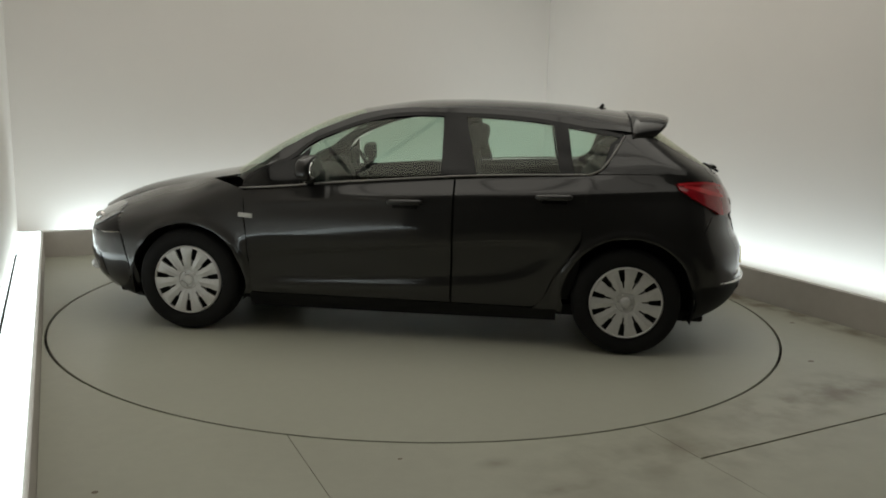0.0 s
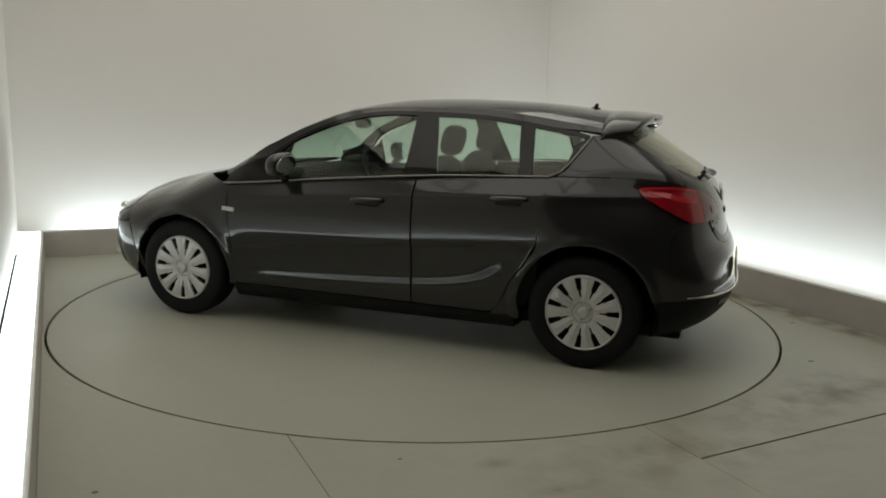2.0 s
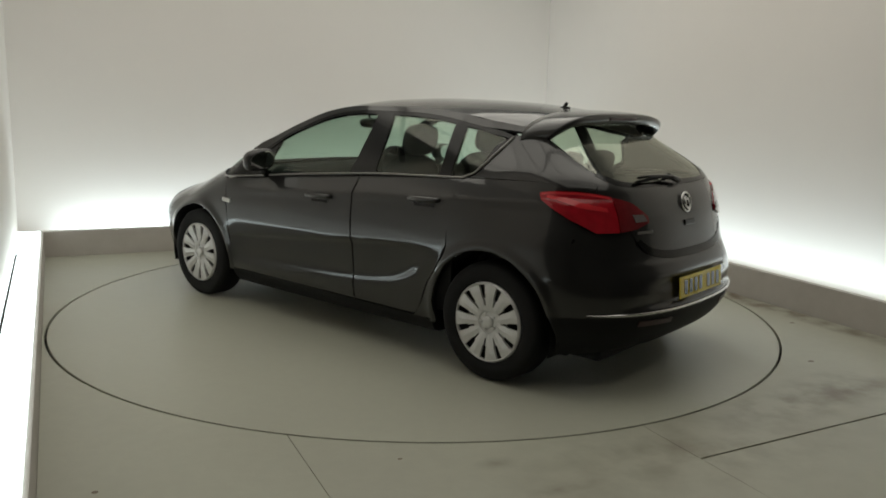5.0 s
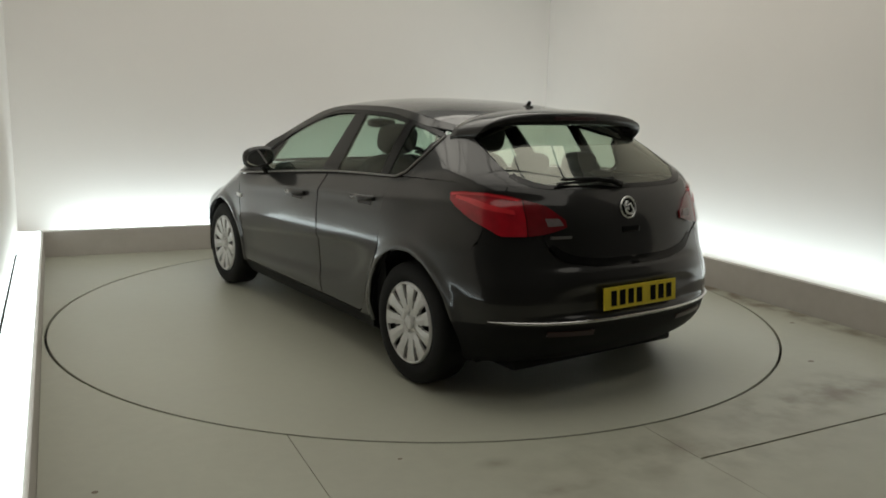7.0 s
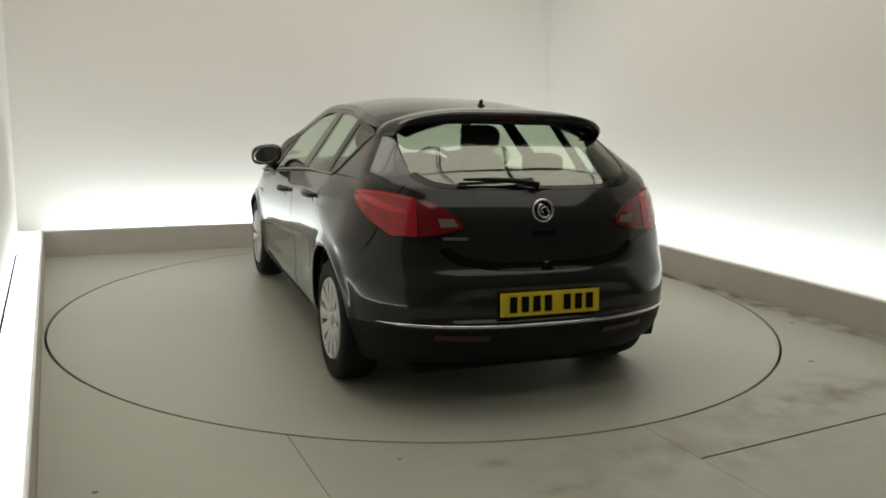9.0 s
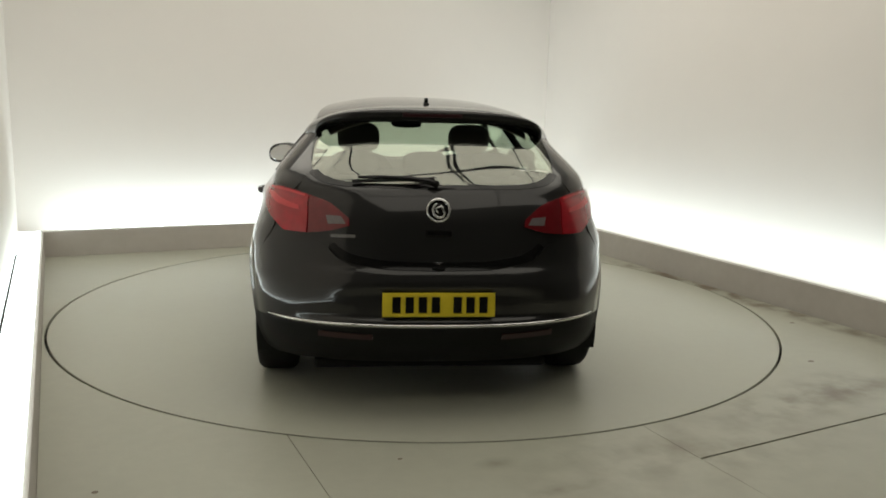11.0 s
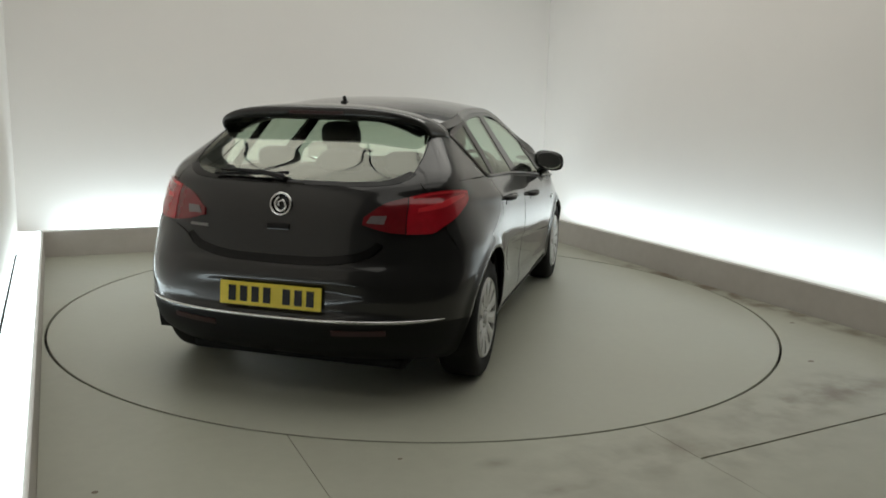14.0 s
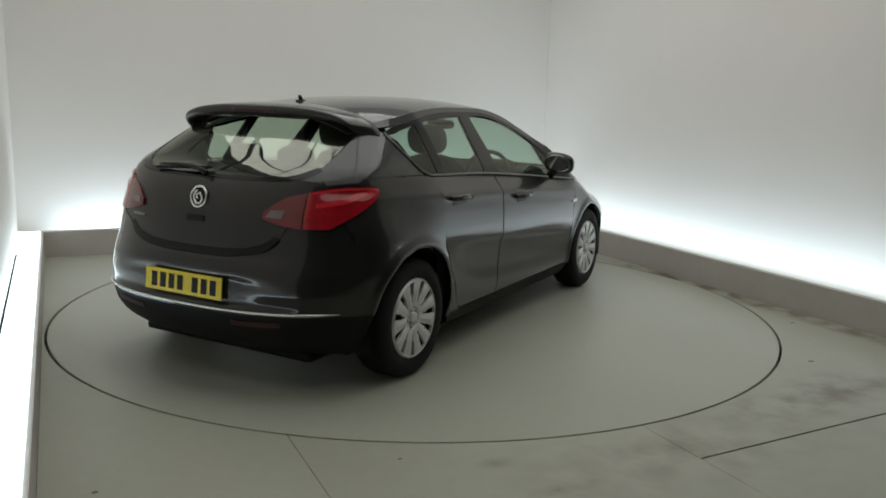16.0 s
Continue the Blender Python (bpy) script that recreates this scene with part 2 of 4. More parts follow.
# ---- the car: its surface ----
# Car axes: x forwards, y to its left, z up; the origin lies on the floor midway between the axles.
def smooth(pairs):
    """A smooth curve through (x, y) pairs that never overshoots them."""
    pairs = sorted(pairs)
    xs, ys = np.array([p[0] for p in pairs], float), np.array([p[1] for p in pairs], float)
    h, d = np.diff(xs), np.diff(ys) / np.diff(xs)
    m = np.zeros(len(xs))
    m[0], m[-1] = d[0], d[-1]
    for i in range(1, len(xs) - 1):
        if d[i - 1] * d[i] > 0:
            a, b = 2 * h[i] + h[i - 1], h[i] + 2 * h[i - 1]
            m[i] = (a + b) / (a / d[i - 1] + b / d[i])

    def f(x):
        x = min(max(x, xs[0]), xs[-1])
        i = min(max(int(np.searchsorted(xs, x)) - 1, 0), len(h) - 1)
        t = (x - xs[i]) / h[i]
        return float((1 + 2 * t) * (1 - t) ** 2 * ys[i] + t * (1 - t) ** 2 * h[i] * m[i] + t * t * (3 - 2 * t) * ys[i + 1] + t * t * (t - 1) * h[i] * m[i + 1])
    return f


def step(a, b, x):
    t = min(1.0, max(0.0, (x - a) / (b - a)))
    return t * t * (3 - 2 * t)


AXLE, HUB, TYRE = 1.3425, 0.320, 0.320
ARCH_F, ARCH_R = 0.362, 0.385
rear_x = smooth([(0.15, -1.86), (0.20, -1.94), (0.28, -2.05), (0.36, -2.105), (0.43, -2.122), (0.52, -2.120), (0.60, -2.100), (0.66, -2.072), (0.70, -2.055),
                 (0.74, -2.042), (0.82, -2.025), (0.90, -2.005), (0.97, -1.975), (1.02, -1.945), (1.05, -1.92), (1.09, -1.868), (1.19, -1.72),
                 (1.30, -1.56), (1.38, -1.45), (1.46, -1.36)])
rear_len = smooth([(0.15, 0.50), (0.5, 0.62), (0.8, 0.60), (1.0, 0.55), (1.12, 0.43), (1.5, 0.40)])
rear_pow = smooth([(0.15, 2.6), (0.7, 2.6), (1.0, 2.9), (1.12, 3.4), (1.5, 3.5)])
front_x = smooth([(0.15, 2.10), (0.22, 2.20), (0.32, 2.26), (0.45, 2.285), (0.60, 2.27), (0.68, 2.22), (0.74, 2.12), (0.80, 1.98), (0.88, 1.80), (1.0, 1.60), (1.5, 1.4)])
FRONT_LEN, FRONT_POW = 0.80, 2.3
flank = smooth([(0.10, 0.76), (0.17, 0.80), (0.22, 0.835), (0.30, 0.862), (0.42, 0.876), (0.55, 0.888), (0.64, 0.896), (0.72, 0.897), (0.80, 0.894), (0.90, 0.888),
                (0.96, 0.886), (1.00, 0.868), (1.03, 0.845), (1.065, 0.812), (1.12, 0.790)])
belt = smooth([(1.05, 0.905), (0.74, 0.925), (0.39, 0.960), (0.05, 0.990), (-0.29, 1.018), (-0.62, 1.038), (-0.95, 1.050), (-1.2, 1.060), (-2.0, 1.075)])
bonnet_z = smooth([(2.30, 0.60), (2.15, 0.705), (2.0, 0.775), (1.85, 0.83), (1.62, 0.89), (1.4, 0.94), (1.2, 0.98), (1.0, 1.02), (0.6, 1.08)])
crease = smooth([(1.2, 0.480), (0.98, 0.507), (0.816, 0.522), (0.06, 0.594), (-0.34, 0.633), (-0.71, 0.656), (-0.98, 0.656)])
shoulder_z = smooth([(1.1, 0.815), (0.6, 0.850), (0.228, 0.875), (-0.41, 0.914), (-0.81, 0.934), (-1.145, 0.955), (-1.6, 0.982)])
blade = smooth([(-0.98, 0.66), (-0.95, 0.58), (-0.90, 0.53), (-0.83, 0.49), (-0.70, 0.425), (-0.55, 0.39), (0.12, 0.335), (1.2, 0.29)])


def flank_y(x, z):
    """Half the width, before the ends round off."""
    zb = belt(x)
    glass = 0.815 - 0.55 * (z - 1.05) - 0.25 * (z - 1.05) * abs(z - 1.05)
    glass -= 0.045 * step(-0.5, -1.5, x) * step(1.02, 1.35, z)
    w = 0.012 + 0.045 * step(-1.12, -1.40, x)
    k = step(zb - w, zb + w, z)
    side = flank(z) + 0.030 * step(-1.0, -1.3, x) * step(0.99, 1.07, z)
    d, k2 = z - shoulder_z(x), step(1.05, 0.6, x) * step(-1.75, -1.45, x)     # the shoulder: a crease that catches the ceiling
    edged = flank(min(z, 0.80)) - 0.05 * max(0.0, z - 0.80) - 0.34 * (d + math.sqrt(d * d + 0.00008)) - 0.0025 * math.exp(-((d + 0.045) / 0.03) ** 2)
    side = (side * (1 - k2) + edged * k2) * (1 + 0.012 * step(-0.5, -1.3, x)) * (1 - 0.070 * step(-1.05, -1.65, x) * step(0.74, 1.0, z))
    if x > -0.98:                                   # the hollow that runs along the doors
        side -= 0.013 * step(crease(x) + 0.004, crease(x) - 0.022, z) * step(blade(x) - 0.018, blade(x) + 0.080, z) * step(1.15, 0.7, x) * step(-0.99, -0.78, x)
    y = side * (1 - k) + min(glass, side + 0.02) * k
    if x > 0.8:                                     # front wing: rounds over to the bonnet
        top, zm = bonnet_z(x), 0.50
        p = 6.0 - 3.2 * step(0.9, 1.6, x)
        t = min(1.0, max(0.0, (z - zm) / (top + 0.012 - zm)))
        wing = 0.892 * (1 - t ** p) ** (1 / p)
        if z < 0.55:
            wing = min(wing, flank(z))
        w = step(0.8, 1.15, x) * step(top + 0.10, top, z)
        y = y * (1 - w) + wing * w
    for ax, r in ((AXLE, ARCH_F), (-AXLE, ARCH_R)):
        d = math.hypot(x - ax, z - HUB)
        if z > 0.18:
            y += 0.013 * math.exp(-((d - r - 0.012) / 0.030) ** 2)
    return y


def ends(z):
    lr = rear_len(z)
    return rear_x(z), rear_x(z) + lr, lr, rear_pow(z), front_x(z) - FRONT_LEN


def skin_at(u, z):
    """The surface. u: 0 at the middle of the rear, 1 where the side begins, then metres, then the nose's turn."""
    xr, xc, lr, n, fc = ends(z)
    last = 1 + fc - xc
    if u < 1:
        a = u * math.pi / 2
        c, s = math.cos(a), math.sin(a)
        x, k = xc - lr * max(c, 0) ** (2 / n), max(s, 0) ** (2 / n)
        y = flank_y(x, z) * k
        x -= 0.010 * step(0.70, 0.38, y) * step(0.52, 0.655, z) * step(0.700, 0.668, z)   # ledge under the tailgate
        # number-plate recess with sloping ends
        half, rim = 0.66 - 0.8 * (z - 0.46), 0.640 - 0.055 * (y / 0.7) ** 3
        x += 0.020 * step(half + 0.04, half - 0.26, y) * step(0.448, 0.475, z) * step(rim, rim - 0.075, z)
    elif u <= last:
        x = xc + u - 1
        y = flank_y(x, z)
    else:
        a = min(1.0, u - last) * math.pi / 2
        x = fc + FRONT_LEN * math.sin(a) ** (2 / FRONT_POW)
        y = flank_y(x, z) * max(math.cos(a), 0) ** (2 / FRONT_POW)
    return Vector((x, y, z))


def at_x(x, z):
    """u on the side, from x."""
    xr, xc, lr, n, fc = ends(z)
    if x < xc:
        c = min(1.0, max(0.0, (xc - x) / lr)) ** (n / 2)
        return math.acos(min(1.0, c)) / (math.pi / 2)
    if x <= fc:
        return 1 + x - xc
    s = min(1.0, (x - fc) / FRONT_LEN) ** (FRONT_POW / 2)
    return 1 + fc - xc + math.asin(s) / (math.pi / 2)


def at_y(y, z):
    """u on the rear, from y."""
    xr, xc, lr, n, fc = ends(z)
    u = 0.3
    for _ in range(6):
        a = u * math.pi / 2
        x = xc - lr * max(math.cos(a), 0) ** (2 / n)
        u = math.asin(min(1.0, y / flank_y(x, z)) ** (n / 2)) / (math.pi / 2)
    return u


def S(x, z):
    return ("s", x, z)


def R(y, z):
    return ("r", y, z)


def uz(p):
    return (at_x(p[1], p[2]) if p[0] == "s" else at_y(p[1], p[2])), p[2]


def resample(ctrl, n):
    """n + 1 points along control points, smoothly, each span with the same share."""
    k = len(ctrl)
    fx, fz = smooth([(i, c[0]) for i, c in enumerate(ctrl)]), smooth([(i, c[1]) for i, c in enumerate(ctrl)])
    return [(fx((k - 1) * i / n), fz((k - 1) * i / n)) for i in range(n + 1)]


def strip(low, high, nu, nv, lift=0.0, trim=0.0015):
    """A grid of surface points between a lower and an upper line."""
    a, b = resample([uz(p) for p in low], 200), resample([uz(p) for p in high], 200)
    ax, bx = [skin_at(*p).x for p in a], [skin_at(*p).x for p in b]
    rows = []
    for j in range(nv + 1):
        t = trim + (1 - 2 * trim) * j / nv
        row = []
        for i in range(nu + 1):
            q = 200 * (trim + (1 - 2 * trim) * i / nu)
            k = min(199, int(q))
            q -= k
            pa = [a[k][c] * (1 - q) + a[k + 1][c] * q for c in (0, 1)]
            pb = [b[k][c] * (1 - q) + b[k + 1][c] * q for c in (0, 1)]
            u, z = pa[0] * (1 - t) + pb[0] * t, pa[1] * (1 - t) + pb[1] * t
            xa, xb = ax[k] * (1 - q) + ax[k + 1] * q, bx[k] * (1 - q) + bx[k + 1] * q
            w = step(-1.32, -1.12, min(xa, xb))
            if w > 0:
                u = u * (1 - w) + at_x(xa * (1 - t) + xb * t, z) * w
            p = skin_at(u, z)
            if lift:
                e = 0.004
                n = (skin_at(u + e, z) - p).cross(skin_at(u, z + e) - p)
                if n.length > 1e-9:
                    n.normalize()
                    if n.dot(Vector((p.x * 0.5, p.y, (p.z - 0.7) * 0.5))) < 0:
                        n = -n
                    p = p + n * lift
            row.append(p)
        rows.append(row)
    return rows


def crowned(edge, mid, nu, nv, power=2.2):
    """A grid between the two side edges (mirror images) over a middle line; edge and mid: lists of points."""
    def along(pts, t):
        return Vector([smooth([(i, p[c]) for i, p in enumerate(pts)])(t * (len(pts) - 1)) for c in range(3)])
    rows = []
    for j in range(nv + 1):
        e, c = along(edge, j / nv), along(mid, j / nv)
        row = []
        for i in range(nu + 1):
            s = -1 + 2 * i / nu
            k = abs(s) ** power
            row.append(Vector((c.x + (e.x - c.x) * k, e.y * s, c.z + (e.z - c.z) * k)))
        rows.append(row)
    return rows


def shell(bm, rows, depth=0.018, flip=1, centre=(0, 0, 0.75)):
    """A sheet from a grid of points, with its rim turned inwards to give it thickness."""
    nv, nu = len(rows), len(rows[0])
    pts = [[Vector((p.x, p.y * flip, p.z)) for p in row] for row in rows]
    vs = [[bm.verts.new(p) for p in row] for row in pts]
    for j in range(nv - 1):
        for i in range(nu - 1):
            q = (vs[j][i], vs[j][i + 1], vs[j + 1][i + 1], vs[j + 1][i])
            if len({tuple(round(c, 6) for c in v.co) for v in q}) == 4:
                bm.faces.new(q)
    if depth:
        ring = [(0, i) for i in range(nu)] + [(j, nu - 1) for j in range(1, nv)] + [(nv - 1, i) for i in range(nu - 2, -1, -1)] + [(j, 0) for j in range(nv - 2, 0, -1)]
        outer, inner = [], []
        for j, i in ring:
            j0, j1, i0, i1 = max(j - 1, 0), min(j + 1, nv - 1), max(i - 1, 0), min(i + 1, nu - 1)
            n = (pts[j][i1] - pts[j][i0]).cross(pts[j1][i] - pts[j0][i])
            p = pts[j][i]
            n = n.normalized() if n.length > 1e-10 else Vector((0, 0, 1))
            if n.dot(p - Vector((p.x * 0.6, 0, centre[2]))) < 0:
                n = -n
            outer.append(bm.verts.new(p))
            inner.append(bm.verts.new(p - n * depth))
        for k in range(len(ring)):
            q = (outer[k], outer[(k + 1) % len(ring)], inner[(k + 1) % len(ring)], inner[k])
            if (q[0].co - q[1].co).length > 1e-6 and max(abs(v.co.y) for v in q[:2]) > 1e-3:
                bm.faces.new(q)
    return bm


def sheet(name, rows, mat, parent, label="", depth=0.018, flips=(1,)):
    bm = bmesh.new()
    for f in flips:
        shell(bm, rows, depth, f)
    bmesh.ops.remove_doubles(bm, verts=[v for v in bm.verts if abs(v.co.y) < 1e-4], dist=2e-4)
    return part(name, bm, mat, parent, label, smooth=True)


# ---- the car's materials ----
PAINT = material("dark grey metallic paint", (0.0120, 0.0118, 0.0114), 0.42, metal=0.25, spec=0.2, grain=0.10, grain_size=900, stain=0.10, stain_size=3,
                 coat=1.0, dark=(0.017, 0.0165, 0.016))
PAINT.node_tree.nodes["Principled BSDF"].inputs["Coat Roughness"].default_value = 0.07
BLACK = material("black gloss trim", (0.006, 0.006, 0.006), 0.14, spec=0.3, grain=0.1, grain_size=40)
PLASTIC = material("black grained plastic", (0.006, 0.006, 0.006), 0.6, grain=0.2, grain_size=30, bump=0.05, bump_size=80, spec=0.2)
RUBBER = material("black tyre rubber", (0.008, 0.008, 0.008), 0.75, spec=0.25, grain=0.25, grain_size=25, bump=0.08, bump_size=80)
CHROME = material("chrome", (0.75, 0.75, 0.74), 0.12, metal=1.0, grain=0.05, grain_size=60)
SILVER = material("silver wheel paint", (0.62, 0.62, 0.61), 0.34, metal=0.25, grain=0.10, grain_size=60, stain=0.12, stain_size=9)
DARK_METAL = material("dark brake metal", (0.03, 0.03, 0.03), 0.6, metal=0.3, grain=0.2, grain_size=50)
RED = material("red lamp lens", (0.42, 0.008, 0.018), 0.12, grain=0.30, grain_size=26, stain=0.35, stain_size=7, coat=1.0, dark=(0.10, 0.003, 0.006))
CLEAR = material("clear lamp lens", (0.62, 0.62, 0.60), 0.15, grain=0.2, grain_size=50, coat=1.0)
YELLOW = material("yellow plate", (0.76, 0.60, 0.03), 0.4, grain=0.08, grain_size=30, stain=0.1, stain_size=8)
SATIN = material("satin grey trim", (0.22, 0.21, 0.20), 0.35, metal=0.7, grain=0.1, grain_size=60)
CLOTH = material("dark seat cloth", (0.038, 0.038, 0.038), 0.9, grain=0.2, grain_size=30)
PALE = material("pale headlining", (0.27, 0.265, 0.245), 0.9, grain=0.1, grain_size=60)
GLASS = glass_material("green tinted car glass", (0.66, 0.79, 0.71), 0.05)
REAR_GLASS = glass_material("darker tinted rear glass", (0.80, 0.82, 0.71), 0.165)

car = tagged(new("car"), "dark grey five-door hatchback with silver wheel covers on the turntable", "car")


def arch(ax, r, a0, a1, n):
    """Points round a wheel arch, angles in degrees from the front over the top."""
    return [S(ax + r * math.cos(radians(a0 + (a1 - a0) * i / (n - 1))), HUB + r * math.sin(radians(a0 + (a1 - a0) * i / (n - 1)))) for i in range(n)]


def wing_edge(x):
    """The edge between front wing and bonnet."""
    return bonnet_z(x) - 0.030


def build_sides():
    for f in (1, -1):
        # front wing round its arch
        low = arch(AXLE, ARCH_F, 192, -12, 9)
        high = [S(0.944, 0.25), S(0.957, 0.50), S(0.971, 0.72), S(0.985, 0.902), S(1.25, wing_edge(1.25)), S(1.55, wing_edge(1.55)), S(1.86, wing_edge(1.86)), S(1.80, 0.60), S(1.74, 0.33)]
        wing = sheet("front_wing", strip(low, high, 64, 24), PAINT, car, flips=(f,))
        bm = bmesh.new()
        for i, sgn in enumerate((1,)):
            add_box(bm, -0.045, 0.045, -0.006, 0.008, -0.014, 0.014, 0.006)
        part("side_indicator", bm, CLEAR, wing, "small clear side indicator", m=pose(0.957, f * (flank_y(0.957, 0.745) + 0.002), 0.745, 0, -4, 0))
        # doors
        top = [(0.975, 0.895), (0.74, 0.918), (0.39, 0.952), (0.05, 0.982), (-0.305, 1.012)]
        door = sheet("front_door", strip([S(0.935, 0.262), S(0.62, 0.262), S(0.31, 0.262), S(0.0, 0.262), S(-0.30, 0.262)], [S(x, z) for x, z in top], 48, 64), PAINT, car, flips=(f,))
        rdoor = sheet("rear_door", strip([S(-0.308, 0.262), S(-0.78, 0.262), S(-0.895, 0.42), S(-1.0, 0.58), S(-1.06, 0.69)],
                                         [S(-0.313, 1.013), S(-0.6, 1.031), S(-0.85, 1.042), S(-0.99, 1.046), S(-1.10, 1.050)], 44, 64), PAINT, car, flips=(f,))
        for d, x, z in ((door, -0.02, 0.862), (rdoor, -0.895, 0.925)):
            y = flank_y(x, z)
            bm = bmesh.new()
            tube(bm, [(x + 0.105, y - 0.004, z - 0.002), (x + 0.09, y + 0.026, z), (x, y + 0.038, z + 0.004), (x - 0.09, y + 0.028, z + 0.005), (x - 0.105, y - 0.004, z + 0.005)], lambda t: 0.013 + 0.005 * math.sin(math.pi * t), 8)
            for v in bm.verts:
                v.co.y *= f
            part("door_handle", bm, PAINT, d, smooth=True)
            # the handle's shaded hollow, painted as a black patch on the door skin
            bm = bmesh.new()
            shell(bm, strip([S(x - 0.075, z - 0.036), S(x + 0.075, z - 0.036)], [S(x - 0.075, z + 0.012), S(x + 0.075, z + 0.012)], 8, 4, lift=0.0025), 0.004, f)
            part("handle_shade", bm, BLACK, d, "black patch painting the shaded hollow behind the handle", smooth=True)
        # rear quarter round its arch
        low = arch(-AXLE, ARCH_R, -12, 166, 11)
        high = [S(-0.79, 0.25), S(-0.905, 0.42), S(-1.01, 0.58), S(-1.068, 0.69), S(-1.108, 1.053), S(-1.25, 1.062), S(-1.42, 1.066), S(-1.588, 1.012), S(-1.68, 0.940), S(-1.80, 0.858), S(-1.735, 0.66)]
        sheet("rear_quarter", strip(low, high, 90, 36), PAINT, car, flips=(f,))
        # pillar behind the side glass
        sheet("rear_pillar", strip([S(-1.138, 1.063), S(-1.26, 1.066), S(-1.43, 1.070), S(-1.60, 1.072), S(-1.86, 1.060)],
                                   [S(-1.300, 1.287), S(-1.325, 1.289), S(-1.355, 1.29), S(-1.39, 1.292), S(-1.43, 1.293)], 30, 20), PAINT, car, flips=(f,))
        sheet("pillar_trim", strip([S(-1.16, 1.07), S(-1.26, 1.07), S(-1.43, 1.075), S(-1.56, 1.08), S(-1.70, 1.09)],
                                   [S(-1.31, 1.285), S(-1.33, 1.286), S(-1.35, 1.287), S(-1.38, 1.288), S(-1.40, 1.288)], 16, 10, lift=-0.03), PALE, car, "pale inner pillar trim", flips=(f,))
        sheet("shoulder", strip([S(-1.43, 1.066), S(-1.585, 1.017), S(-1.65, 1.036), S(-1.74, 1.042), R(0.66, 1.036)], [S(-1.432, 1.069), S(-1.58, 1.071), S(-1.66, 1.072), S(-1.76, 1.070), R(0.645, 1.062)], 24, 5), PAINT, car, flips=(f,))
        # sill
        sheet("sill", strip([S(0.955, 0.165), S(0.08, 0.165), S(-0.94, 0.175)], [S(0.955, 0.256), S(0.08, 0.256), S(-0.94, 0.252)], 30, 6), PLASTIC, car, flips=(f,))
        # belt strip
        bm = bmesh.new()
        pts = [skin_at(at_x(x, belt(x) + 0.002), belt(x) + 0.002) + Vector((0, 0.006, 0)) for x in np.linspace(1.0, -1.10, 30)]
        pts += [skin_at(at_x(x, z), z) + Vector((0, 0.005, 0)) for x, z in ((-1.160, 1.085), (-1.198, 1.13), (-1.255, 1.21), (-1.298, 1.282))]
        tube(bm, [(p.x, p.y * f, p.z) for p in pts], 0.0065, 6)
        part("belt_strip", bm, SATIN, car, "thin satin grey belt strip", smooth=True)
        # glass and its black pillars
        pane = sheet("front_side_window", strip([S(0.63, 0.938), S(0.39, 0.962), S(-0.225, 1.012)], [S(0.60, 1.165), S(0.26, 1.322), S(-0.205, 1.368)], 24, 14, lift=-0.004), GLASS, car, "green tinted side glass", depth=0.004, flips=(f,))
        pane.visible_shadow = False
        pane = sheet("rear_side_window", strip([S(-0.435, 1.030), S(-0.70, 1.045), S(-0.925, 1.050)], [S(-0.345, 1.369), S(-0.66, 1.363), S(-0.875, 1.340)], 16, 12, lift=-0.004), GLASS, car, "green tinted side glass", depth=0.004, flips=(f,))
        pane.visible_shadow = False
        pane = sheet("quarter_window", strip([S(-1.005, 1.056), S(-1.095, 1.064), S(-1.165, 1.10)], [S(-0.965, 1.322), S(-1.12, 1.304), S(-1.262, 1.268)], 10, 10, lift=-0.004), GLASS, car, "small three-cornered side glass", depth=0.004, flips=(f,))
        pane.visible_shadow = False
        sheet("mirror_triangle", strip([S(0.995, 0.916), S(0.80, 0.924), S(0.635, 0.938)], [S(0.975, 0.938), S(0.80, 1.045), S(0.605, 1.165)], 10, 8, lift=-0.002), BLACK, car, "black glass corner before the door window", flips=(f,))
        sheet("centre_pillar", strip([S(-0.225, 1.012), S(-0.435, 1.030)], [S(-0.205, 1.368), S(-0.345, 1.369)], 10, 12, lift=-0.001), BLACK, car, "black gloss pillar between the doors", flips=(f,))
        sheet("door_pillar", strip([S(-0.925, 1.050), S(-1.005, 1.054)], [S(-0.875, 1.340), S(-0.965, 1.322)], 5, 12, lift=-0.001), BLACK, car, "black gloss pillar", flips=(f,))
        sheet("quarter_frame", strip([S(-1.095, 1.060), S(-1.165, 1.10), S(-1.262, 1.266)], [S(-1.136, 1.064), S(-1.198, 1.11), S(-1.300, 1.284)], 12, 3, lift=-0.001), BLACK, car, flips=(f,))
        # window top frame and roof rail
        line = [(0.985, 0.935), (0.80, 1.048), (0.61, 1.178), (0.44, 1.262), (0.26, 1.326), (0.08, 1.362), (-0.10, 1.373), (-0.43, 1.372), (-0.60, 1.366), (-0.77, 1.353), (-0.94, 1.330), (-1.11, 1.304), (-1.285, 1.272)]
        sheet("window_frame", strip([S(x, z - 0.004) for x, z in line], [S(x, z + 0.016) for x, z in line], 60, 3, lift=-0.001), BLACK, car, "black window frame", flips=(f,))
        sheet("roof_rail", strip([S(x, z + 0.0175) for x, z in line[:-1]] + [S(-1.43, 1.294)], [S(*p) for p in ROOF_LINE], 60, 4), PAINT, car, "painted pillar and roof side", flips=(f,))


